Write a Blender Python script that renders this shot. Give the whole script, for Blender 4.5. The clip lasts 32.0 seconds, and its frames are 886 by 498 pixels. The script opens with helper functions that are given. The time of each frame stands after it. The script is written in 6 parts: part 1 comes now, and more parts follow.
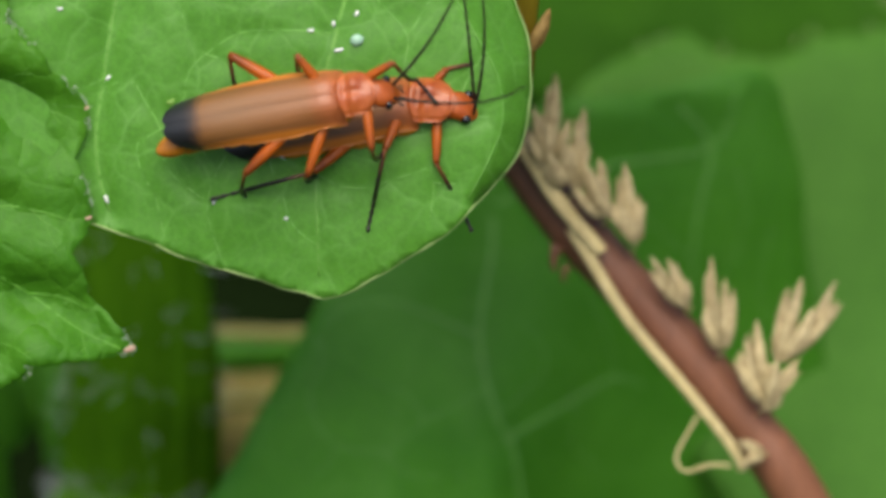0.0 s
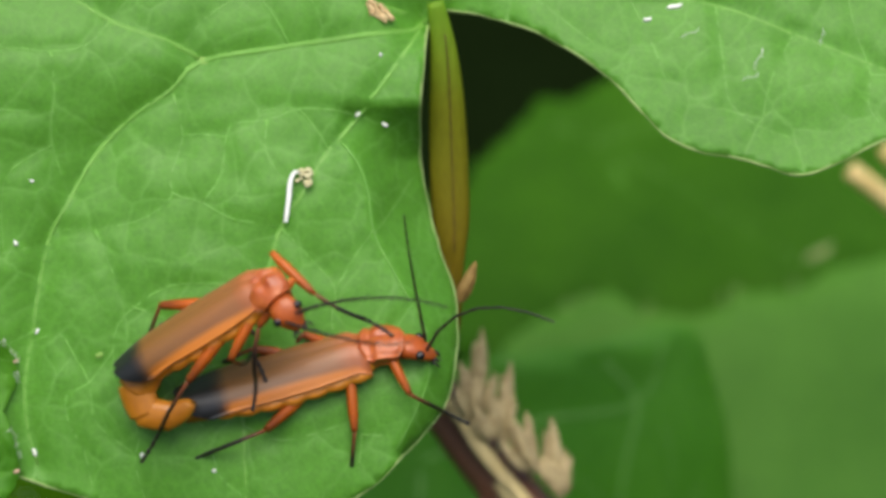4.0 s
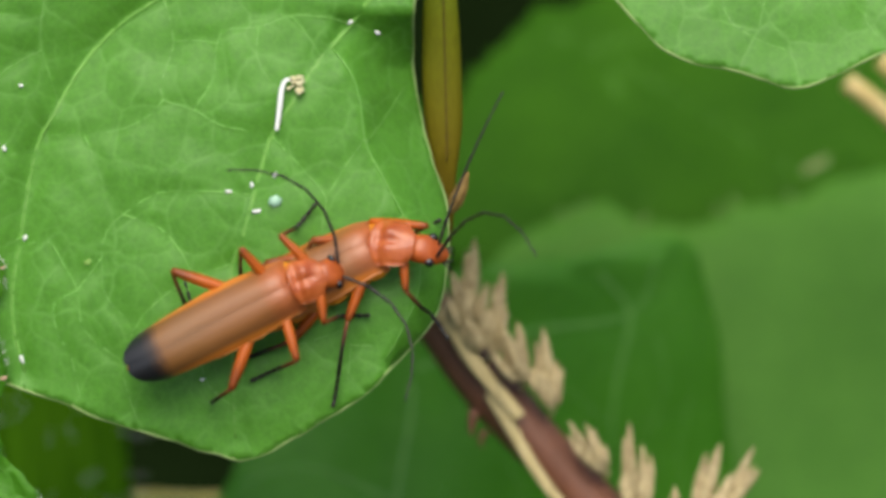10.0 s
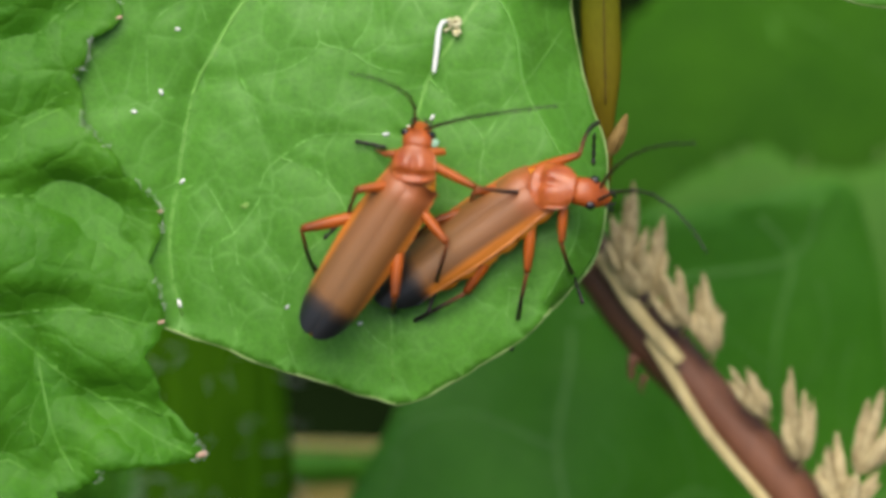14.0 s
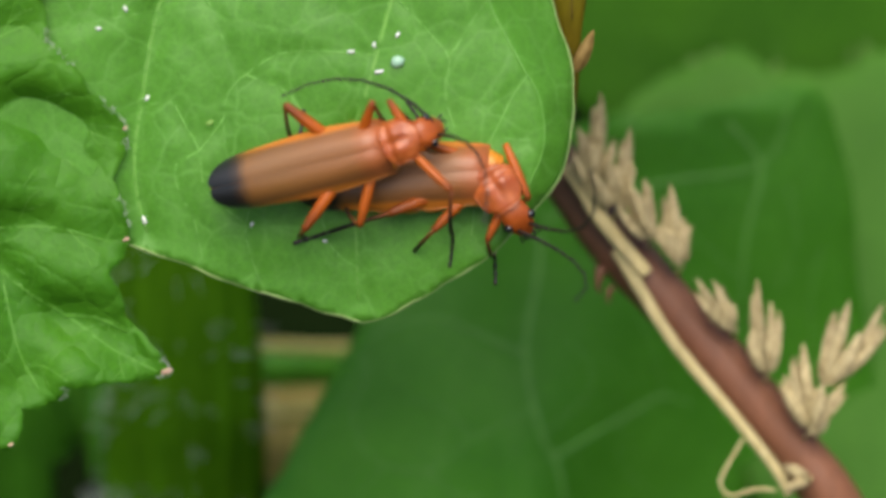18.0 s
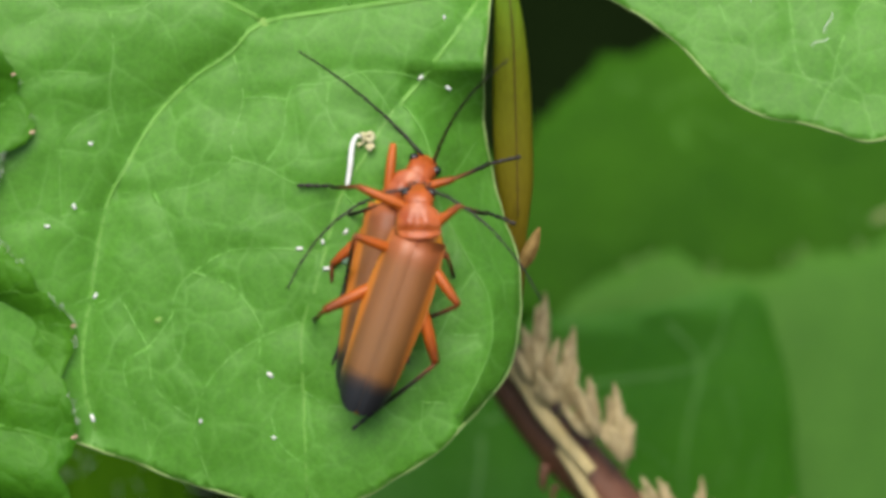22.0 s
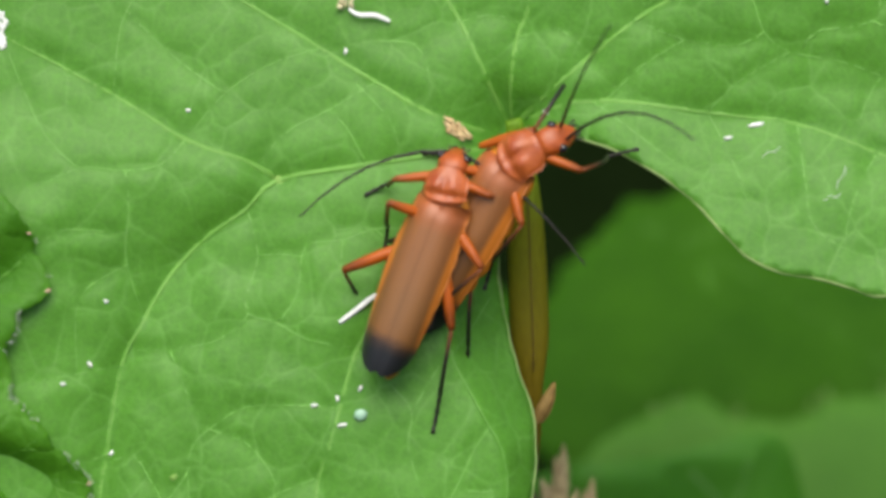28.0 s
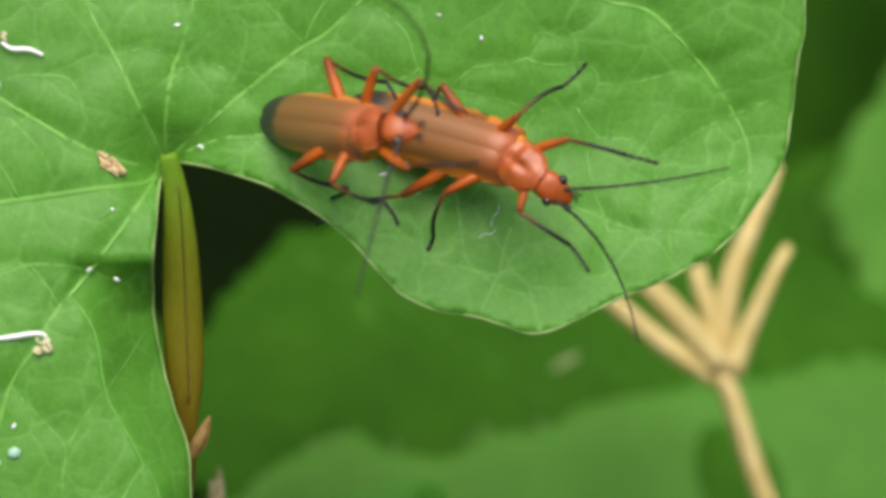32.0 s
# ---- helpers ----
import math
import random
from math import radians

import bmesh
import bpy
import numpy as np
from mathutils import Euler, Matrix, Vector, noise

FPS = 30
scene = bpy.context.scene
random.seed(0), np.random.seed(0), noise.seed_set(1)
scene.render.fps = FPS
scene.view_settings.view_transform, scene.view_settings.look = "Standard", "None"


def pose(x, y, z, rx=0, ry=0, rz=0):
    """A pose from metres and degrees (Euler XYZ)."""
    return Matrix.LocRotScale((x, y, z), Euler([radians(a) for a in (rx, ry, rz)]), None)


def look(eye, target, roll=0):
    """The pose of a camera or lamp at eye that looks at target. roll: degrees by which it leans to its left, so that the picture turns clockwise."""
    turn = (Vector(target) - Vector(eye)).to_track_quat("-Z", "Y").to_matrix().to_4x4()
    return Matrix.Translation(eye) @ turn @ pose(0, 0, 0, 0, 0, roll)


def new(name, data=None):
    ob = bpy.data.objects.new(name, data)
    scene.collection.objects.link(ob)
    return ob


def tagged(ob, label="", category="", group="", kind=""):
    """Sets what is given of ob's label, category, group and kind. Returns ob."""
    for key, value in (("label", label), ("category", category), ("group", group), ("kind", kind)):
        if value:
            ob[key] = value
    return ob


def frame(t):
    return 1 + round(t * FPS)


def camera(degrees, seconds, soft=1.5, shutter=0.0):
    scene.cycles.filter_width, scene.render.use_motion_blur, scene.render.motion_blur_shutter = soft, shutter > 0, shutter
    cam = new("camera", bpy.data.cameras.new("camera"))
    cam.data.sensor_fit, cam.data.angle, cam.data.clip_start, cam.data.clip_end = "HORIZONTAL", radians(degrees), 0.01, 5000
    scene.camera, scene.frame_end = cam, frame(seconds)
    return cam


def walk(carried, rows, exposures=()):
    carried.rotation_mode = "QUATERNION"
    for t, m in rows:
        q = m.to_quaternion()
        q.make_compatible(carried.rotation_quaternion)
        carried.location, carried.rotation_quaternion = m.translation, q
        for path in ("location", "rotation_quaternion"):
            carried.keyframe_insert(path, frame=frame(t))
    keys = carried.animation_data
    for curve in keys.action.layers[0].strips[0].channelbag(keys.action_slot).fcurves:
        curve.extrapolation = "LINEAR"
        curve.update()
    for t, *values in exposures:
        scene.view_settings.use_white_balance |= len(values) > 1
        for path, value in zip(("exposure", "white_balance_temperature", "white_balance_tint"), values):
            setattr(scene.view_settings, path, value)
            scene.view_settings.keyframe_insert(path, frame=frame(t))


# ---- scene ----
from mathutils.geometry import delaunay_2d_cdt

# The clip's picture plane is the local x (right) and z (up); local y runs away from the lens. All local numbers are millimetres.
MM = 0.001
VIEW = Matrix.Translation((0, 0, 0.32)) @ Matrix.Rotation(radians(-35), 4, "X")


def local(x, y, z):
    return Vector((x * MM, y * MM, z * MM))


cam = camera(14.0, 32.0, soft=3.9, shutter=0.0)
cam.data.dof.use_dof = True
cam.data.dof.focus_distance = 0.110
cam.data.dof.aperture_fstop = 50.0

# seconds, eye x, y, z, yaw, pitch, roll
PATH = [
    (0, 0.04, -110.04, 0.28, -0.017, -2.63, -0.327), (0.5, 0.24, -109.95, 0.8, 0.818, -2.315, -0.329), (1, -0.22, -109.7, 0.61, 0.285, -1.358, -0.254),
    (1.5, 0.66, -109.59, 0.71, 0.947, -1.38, -0.207), (2, -0.18, -109.47, 0.82, 1.36, -0.996, -0.365), (2.5, -0.95, -109.47, 0.03, 0.771, -0.178, -0.446),
    (3, -1.04, -109.99, -0.99, -0.051, 0.686, -0.494), (3.5, -0.32, -110.57, -0.34, -1.094, 1.188, -0.347), (4, 0.01, -110.71, -0.55, -1.215, 1.793, -0.555),
    (4.5, -0.18, -110.12, 0.1, -0.908, 1.276, -0.44), (6.5, 0.11, -110.33, -1.12, -0.373, 1.076, -0.412), (7, -0.02, -110.3, -1.98, -0.68, 1.419, -0.38),
    (7.5, -0.41, -109.97, -1.55, -0.95, 1.427, -0.267), (8, -0.11, -109.98, -1.22, -0.379, 1.471, -0.185), (8.5, 0.02, -109.87, -0.13, 0.246, 0.701, -0.106),
    (9, -0, -110, -0, -0, -0, 0), (9.5, -0.2, -109.79, -0.73, -0.726, 0.772, -0.152), (10, 0.38, -109.89, -0.26, -1.161, 0.223, 0.044),
    (10.5, 0.43, -109.68, 0.1, -1.096, -0.491, -0.013), (11, 0.43, -109.7, -0.2, -1.193, -0.567, 0.022), (11.5, 0.53, -109.76, -1.25, -1.389, 0.837, 0.012),
    (12, 1.43, -109.96, -1.14, -1.369, 0.733, -0.026), (12.5, 2.38, -110.03, -1.6, 0.195, 1.887, -0.102), (13, 1.63, -109.69, -0.54, 1.369, 0.835, 0.031),
    (13.5, 0.86, -109.14, -0.76, 1.374, 0.024, -0.132), (15.5, 0.17, -109.1, -0.02, 1.545, -1.057, 0.038), (16, 0.1, -109.15, 0.57, 1.423, -1.468, 0.078),
    (16.5, 0.29, -109.2, 1.1, -0.07, -2.792, 0.106), (17, 0.98, -109.28, 0.73, -0.622, -2.957, 0.066), (17.5, 1.02, -108.96, 0.76, 0.373, -2.742, 0.016),
    (18, 1.14, -108.93, 1.43, 1.201, -2.881, 0.006), (18.5, 1.12, -109.17, 1.41, 1.841, -2.662, -0.078), (19, 0.35, -109.15, 0.96, 1.416, -2.172, -0.148),
    (19.5, -0.02, -109.19, 0.55, -0.076, -0.824, -0.219), (20, 0.14, -109.1, 0.74, 0.579, -0.274, -0.103), (20.5, -0.52, -108.96, 0.68, 0.72, -0.333, -0.136),
    (21, -0.62, -109.14, 0.41, 0.348, 0.565, -0.331), (21.5, -0.38, -109.45, 1.16, -0.102, 0.742, -0.208), (22, -0.22, -109.26, 0.45, -0.342, 0.748, -0.238),
    (22.5, -0.18, -109.49, 0.34, 0.393, 0.731, -0.267), (23, 0.04, -109.57, -0.09, 0.307, 1.283, -0.308), (23.5, -0.3, -109.53, -0.44, 0.091, 1.632, -0.286),
    (24, -0.46, -109.59, -0.76, -0.328, 1.571, -0.334), (24.5, -0.38, -109.57, -0.86, -0.826, 2.16, -0.324), (26.5, -0.76, -109.64, 0.39, -0.309, 1.621, -0.3),
    (27, -0.11, -109.93, 0.7, -0.003, 2.44, -0.345), (27.5, 0.4, -109.74, 1.22, -0.554, 3.147, -0.348), (28, 1.17, -109.53, 1.77, 0.6, 2.535, -0.443),
    (28.5, 0.9, -109.15, 2.51, 0.895, 2.367, -0.421), (29, 1.57, -109.28, 3.42, 1.301, 1.756, -0.379), (29.5, 0.51, -108.9, 3.38, -0.461, 1.678, -0.538),
    (30, 0.76, -109.43, 4.45, -1.86, 1.786, -0.52), (30.5, 1.84, -109.03, 5.91, -1.653, 1.569, -0.491), (31, 1.29, -109.12, 6.38, -2.919, 1.229, -0.494),
    (31.5, 2.09, -109.95, 6.04, -3.874, 0.877, -0.601), (32, 1.6, -109.61, 6.26, -4.657, 0.711, -0.536),
]

walk(cam, [(t, VIEW @ Matrix.Translation(local(x, y, z)) @ pose(0, 0, 0, 0, 0, yaw) @ pose(0, 0, 0, 90 + pitch) @ pose(0, 0, 0, 0, 0, roll))
           for t, x, y, z, yaw, pitch, roll in PATH], exposures=[(0, 0.0), (16, 0.0), (18, 0.04), (21, 0.04), (24, 0.02), (27, 0.0), (29, 0.01), (30, 0.03), (31, 0.0), (32, 0.05)])

# ---- light: a bright, thinly overcast sky with a wide soft sun high above ----
SUN_ELEVATION, SUN_AZIMUTH = 74, 187
world = bpy.data.worlds.new("sky")
scene.world = world
world.use_nodes = True
wn = world.node_tree.nodes
sky = wn.new("ShaderNodeTexSky")
sky.sky_type, sky.sun_disc = "NISHITA", False
sky.sun_elevation, sky.sun_rotation = radians(SUN_ELEVATION), radians(SUN_AZIMUTH)
sky.dust_density = 4.0
wn["Background"].inputs["Strength"].default_value = 0.15
world.node_tree.links.new(sky.outputs["Color"], wn["Background"].inputs["Color"])
sun = new("sun", bpy.data.lights.new("sun", "SUN"))
sun.data.energy, sun.data.angle, sun.data.color = 3.45, radians(55), (1.0, 0.97, 0.88)
a, e = radians(SUN_AZIMUTH), radians(SUN_ELEVATION)
sun.matrix_world = look((math.sin(a) * math.cos(e), math.cos(a) * math.cos(e), math.sin(e)), (0, 0, 0))


# ---- materials ----
def material(name):
    m = bpy.data.materials.new(name)
    m.use_nodes = True
    nodes, links = m.node_tree.nodes, m.node_tree.links
    return m, nodes, links, nodes["Principled BSDF"]


def coords(nodes, links, scale):
    """Object coordinates in millimetres times scale."""
    tc, mp = nodes.new("ShaderNodeTexCoord"), nodes.new("ShaderNodeMapping")
    s = scale if isinstance(scale, tuple) else (scale,) * 3
    mp.inputs["Scale"].default_value = [1000 * v for v in s]
    links.new(tc.outputs["Object"], mp.inputs["Vector"])
    return mp.outputs["Vector"]


def ramp(nodes, links, value, stops):
    r = nodes.new("ShaderNodeValToRGB")
    while len(r.color_ramp.elements) < len(stops):
        r.color_ramp.elements.new(0.5)
    for el, (p, c) in zip(r.color_ramp.elements, stops):
        el.position, el.color = p, (*c, 1)
    links.new(value, r.inputs["Fac"])
    return r.outputs["Color"]


def noise_tex(nodes, links, vec, scale, detail=4.0, rough=0.55):
    n = nodes.new("ShaderNodeTexNoise")
    n.inputs["Scale"].default_value, n.inputs["Detail"].default_value, n.inputs["Roughness"].default_value = scale, detail, rough
    links.new(vec, n.inputs["Vector"])
    return n.outputs["Fac"]


def mixed(nodes, links, fac, c1, c2, mode="MIX"):
    m = nodes.new("ShaderNodeMix")
    m.data_type, m.blend_type = "RGBA", mode
    for sock, v in ((m.inputs[0], fac), (m.inputs[6], c1), (m.inputs[7], c2)):
        if isinstance(v, (int, float)):
            sock.default_value = v
        elif isinstance(v, tuple):
            sock.default_value = (*v, 1)
        else:
            links.new(v, sock)
    return m.outputs[2]


def bumped(nodes, links, height, strength, distance, normal=None):
    b = nodes.new("ShaderNodeBump")
    b.inputs["Strength"].default_value, b.inputs["Distance"].default_value = strength, distance * MM
    links.new(height, b.inputs["Height"])
    if normal:
        links.new(normal, b.inputs["Normal"])
    return b.outputs["Normal"]


def leaf_material(name, dark, light, vein, cell=1.0, gloss=0.42, passing=0.3, relief=1.0, veins=0.5, spec=0.3):
    """Green leaf: blotchy blade quilted between a net of fine veins, waxy gloss and some light through the blade."""
    m, nodes, links, bsdf = material(name)
    vec = coords(nodes, links, 1.0)
    wob = nodes.new("ShaderNodeTexNoise")
    wob.inputs["Scale"].default_value, wob.inputs["Detail"].default_value = 1.1, 3.0
    links.new(vec, wob.inputs["Vector"])
    warp = nodes.new("ShaderNodeVectorMath")
    warp.operation = "MULTIPLY_ADD"
    warp.inputs[1].default_value = (0.45 * cell, 0.45 * cell, 0.45 * cell)
    links.new(wob.outputs["Color"], warp.inputs[0])
    links.new(vec, warp.inputs[2])
    nets, pads = [], []
    for scale, width in ((0.62 / cell, 0.026), (1.7 / cell, 0.045), (4.6 / cell, 0.07)):
        v = nodes.new("ShaderNodeTexVoronoi")
        v.feature = "DISTANCE_TO_EDGE"
        v.inputs["Scale"].default_value = scale
        links.new(warp.outputs["Vector"], v.inputs["Vector"])
        nets.append(ramp(nodes, links, v.outputs["Distance"], [(0.0, (1, 1, 1)), (width * 0.6, (0.55, 0.55, 0.55)), (width * 2.0, (0, 0, 0))]))
        pads.append(ramp(nodes, links, v.outputs["Distance"], [(0.0, (0, 0, 0)), (0.08, (0.42, 0.42, 0.42)), (0.2, (0.8, 0.8, 0.8)), (0.42, (1, 1, 1))]))
    big = noise_tex(nodes, links, vec, 0.22, 3)
    fine = noise_tex(nodes, links, vec, 3.5, 5, 0.65)
    blade = mixed(nodes, links, ramp(nodes, links, big, [(0.3, (0, 0, 0)), (0.7, (1, 1, 1))]), dark, light)
    blade = mixed(nodes, links, 0.3, blade, ramp(nodes, links, fine, [(0.3, (0.6, 0.6, 0.6)), (0.7, (1.25, 1.25, 1.25))]), "MULTIPLY")
    grain = noise_tex(nodes, links, vec, 14, 2, 0.6)
    blade = mixed(nodes, links, 0.16, blade, ramp(nodes, links, grain, [(0.35, (0.5, 0.5, 0.5)), (0.65, (1.4, 1.4, 1.4))]), "MULTIPLY")
    fade = noise_tex(nodes, links, vec, 0.5, 2)
    col = blade
    for net, amount in zip(reversed(nets), (0.14 * veins, 0.26 * veins, None)):
        f = nodes.new("ShaderNodeMath")
        f.operation = "MULTIPLY"
        links.new(net, f.inputs[0])
        if amount is None:
            links.new(ramp(nodes, links, fade, [(0.3, (0.08 * veins,) * 3), (0.68, (veins * 1.0,) * 3)]), f.inputs[1])
        else:
            f.inputs[1].default_value = amount
        col = mixed(nodes, links, f.outputs[0], col, vein)
    links.new(col, bsdf.inputs["Base Color"])
    rg = nodes.new("ShaderNodeMapRange")
    rg.inputs["To Min"].default_value, rg.inputs["To Max"].default_value = gloss - 0.07, gloss + 0.09
    links.new(fine, rg.inputs["Value"])
    links.new(rg.outputs["Result"], bsdf.inputs["Roughness"])
    bsdf.inputs["Specular IOR Level"].default_value = spec
    n1 = bumped(nodes, links, pads[0], 0.3 * relief, 0.06 * cell)
    n2 = bumped(nodes, links, pads[1], 0.22 * relief, 0.02 * cell, n1)
    n3 = bumped(nodes, links, pads[2], 0.2 * relief, 0.008 * cell, bumped(nodes, links, fine, 0.3 * relief, 0.03, n2))
    links.new(n3, bsdf.inputs["Normal"])
    tr, mix = nodes.new("ShaderNodeBsdfTranslucent"), nodes.new("ShaderNodeMixShader")
    links.new(mixed(nodes, links, 1.0, col, (1.0, 1.1, 0.5), "MULTIPLY"), tr.inputs["Color"])
    mix.inputs[0].default_value = passing
    links.new(bsdf.outputs[0], mix.inputs[1])
    links.new(tr.outputs[0], mix.inputs[2])
    links.new(mix.outputs[0], nodes["Material Output"].inputs["Surface"])
    return m


def plain(name, c1, c2, scale=2.0, rough=0.5, bump=0.3, depth=0.05, spec=0.4, stretch=(1, 1, 1), coat=0.0):
    """Two-tone mottled surface with fine relief."""
    m, nodes, links, bsdf = material(name)
    vec = coords(nodes, links, stretch)
    n = noise_tex(nodes, links, vec, scale, 6, 0.6)
    n2 = noise_tex(nodes, links, vec, scale * 0.22, 3)
    col = mixed(nodes, links, ramp(nodes, links, n, [(0.3, (0, 0, 0)), (0.7, (1, 1, 1))]), c1, c2)
    col = mixed(nodes, links, 0.4, col, ramp(nodes, links, n2, [(0.3, (0.6, 0.6, 0.6)), (0.7, (1.25, 1.25, 1.25))]), "MULTIPLY")
    links.new(col, bsdf.inputs["Base Color"])
    bsdf.inputs["Roughness"].default_value, bsdf.inputs["Specular IOR Level"].default_value = rough, spec
    bsdf.inputs["Coat Weight"].default_value = coat
    bsdf.inputs["Coat Roughness"].default_value = 0.25
    links.new(bumped(nodes, links, n, bump, depth), bsdf.inputs["Normal"])
    return m


def along(name, stops, lo, hi, rough=0.4, spec=0.4, grain=(0.6, 8, 8), depth=0.02, bump=0.4, coat=0.0, axis="X"):
    """Colour that changes along the thing's own length (local axis), from lo to hi millimetres, with a lengthwise grain."""
    m, nodes, links, bsdf = material(name)
    vec = coords(nodes, links, 1.0)
    sep, mr = nodes.new("ShaderNodeSeparateXYZ"), nodes.new("ShaderNodeMapRange")
    links.new(vec, sep.inputs[0])
    wave = noise_tex(nodes, links, vec, 2.5, 3)
    add = nodes.new("ShaderNodeMath")
    add.operation = "MULTIPLY_ADD"
    add.inputs[1].default_value = 0.16 * (hi - lo) * 0.4
    links.new(wave, add.inputs[0])
    links.new(sep.outputs[axis], add.inputs[2])
    mr.inputs["From Min"].default_value, mr.inputs["From Max"].default_value = lo, hi
    links.new(add.outputs[0], mr.inputs["Value"])
    col = ramp(nodes, links, mr.outputs["Result"], stops)
    gvec = coords(nodes, links, grain)
    g = noise_tex(nodes, links, gvec, 1.0, 5, 0.6)
    col = mixed(nodes, links, 0.5, col, ramp(nodes, links, g, [(0.3, (0.72, 0.72, 0.72)), (0.7, (1.22, 1.22, 1.22))]), "MULTIPLY")
    links.new(col, bsdf.inputs["Base Color"])
    bsdf.inputs["Roughness"].default_value, bsdf.inputs["Specular IOR Level"].default_value = rough, spec
    bsdf.inputs["Coat Weight"].default_value, bsdf.inputs["Coat Roughness"].default_value = coat, 0.2
    links.new(bumped(nodes, links, g, bump, depth), bsdf.inputs["Normal"])
    return m


LEAF = leaf_material("bindweed_blade", (0.083, 0.272, 0.018), (0.112, 0.336, 0.029), (0.2, 0.45, 0.095), gloss=0.46, passing=0.28, veins=0.5, spec=0.36)
LEAF_VEIN = plain("pale_vein", (0.124, 0.33, 0.036), (0.168, 0.385, 0.058), 2.0, 0.5, 0.2, 0.02)
TOOTH_VEIN = plain("toothed_leaf_vein", (0.085, 0.27, 0.018), (0.12, 0.32, 0.03), 2.0, 0.5, 0.2, 0.02)
LEAF_NET = plain("fine_vein", (0.125, 0.35, 0.045), (0.18, 0.42, 0.075), 2.0, 0.5, 0.2, 0.02)
SPIKY = leaf_material("toothed_blade", (0.043, 0.185, 0.004), (0.075, 0.25, 0.009), (0.11, 0.3, 0.026), cell=0.9, gloss=0.52, passing=0.22, relief=3.2, veins=0.34)
BACK = leaf_material("shaded_blade", (0.056, 0.238, 0.008), (0.083, 0.3, 0.015), (0.14, 0.36, 0.05), cell=1.6, gloss=0.5, passing=0.25, veins=0.3)
BACK_VEIN = plain("shaded_vein", (0.12, 0.33, 0.045), (0.16, 0.39, 0.07), 2.0, 0.5, 0.2, 0.02)
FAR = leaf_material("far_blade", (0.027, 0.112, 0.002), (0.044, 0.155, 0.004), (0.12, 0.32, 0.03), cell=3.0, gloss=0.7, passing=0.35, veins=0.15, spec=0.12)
YELLOWED = leaf_material("yellowing_blade", (0.072, 0.225, 0.017), (0.1, 0.28, 0.028), (0.16, 0.36, 0.05), cell=2.0, gloss=0.65, passing=0.35, veins=0.15, spec=0.25)
FAR_VEIN = plain("far_vein", (0.06, 0.19, 0.01), (0.08, 0.23, 0.018), 2.0, 0.6)
# Soil base colour taken nearly to black: carries the shade under the hedge.
SOIL = plain("shade_toned_soil", (0.003, 0.006, 0.0015), (0.006, 0.012, 0.003), 0.08, 0.95, 0.8, 4.0, 0.0)
PETIOLE = along("petiole_skin", [(0.0, (0.15, 0.08, 0.004)), (0.3, (0.155, 0.118, 0.004)), (0.7, (0.14, 0.155, 0.005)), (1.0, (0.12, 0.25, 0.012))], 0, 11, 0.6, 0.2, grain=(9, 9, 0.5), axis="Z")
BRACT = plain("withered_bract", (0.13, 0.075, 0.012), (0.26, 0.16, 0.04), 4, 0.7, 0.5, 0.04)
GROOVE = plain("dark_groove", (0.06, 0.03, 0.008), (0.12, 0.07, 0.015), 3, 0.6)
BARK = along("brown_stem_skin", [(0.0, (0.25, 0.1, 0.045)), (0.55, (0.205, 0.08, 0.04)), (1.0, (0.13, 0.068, 0.04))], -16, 0, 0.5, grain=(3.0, 3.0, 1.1), depth=0.06, bump=0.6, axis="Z")
STRAW = plain("dry_straw", (0.48, 0.37, 0.14), (0.72, 0.6, 0.31), 3.0, 0.6, 0.5, 0.03, stretch=(4, 4, 0.6))
HUSK = plain("dry_husk", (0.25, 0.18, 0.07), (0.66, 0.54, 0.29), 2.4, 0.65, 0.6, 0.04, stretch=(3, 3, 1))
TWIG = plain("dry_twig", (0.55, 0.4, 0.12), (0.74, 0.58, 0.25), 1.2, 0.6, 0.4, 0.05)
WHITE = plain("white_fleck", (0.75, 0.76, 0.7), (0.9, 0.9, 0.86), 6, 0.6)
CRUMB = plain("pale_crumb", (0.5, 0.45, 0.22), (0.74, 0.7, 0.44), 5, 0.8, 0.8, 0.06)
BROWN_BIT = plain("brown_flake", (0.4, 0.24, 0.09), (0.72, 0.56, 0.3), 4, 0.7, 0.6, 0.05)
TOOTH_TIP = plain("pink_tooth_tip", (0.5, 0.3, 0.2), (0.62, 0.42, 0.3), 5, 0.6)
HAIR = plain("pale_hair", (0.55, 0.6, 0.48), (0.75, 0.78, 0.7), 4, 0.5)
RIM = plain("pale_leaf_rim", (0.2, 0.32, 0.08), (0.3, 0.42, 0.14), 2.0, 0.6)
GRASS = plain("grass_blade", (0.05, 0.2, 0.005), (0.09, 0.3, 0.012), 1.0, 0.55, stretch=(4, 4, 0.3))

FRESH_GRASS = plain("fresh_grass_blade", (0.06, 0.26, 0.006), (0.1, 0.34, 0.014), 1.0, 0.55, stretch=(4, 4, 0.3))


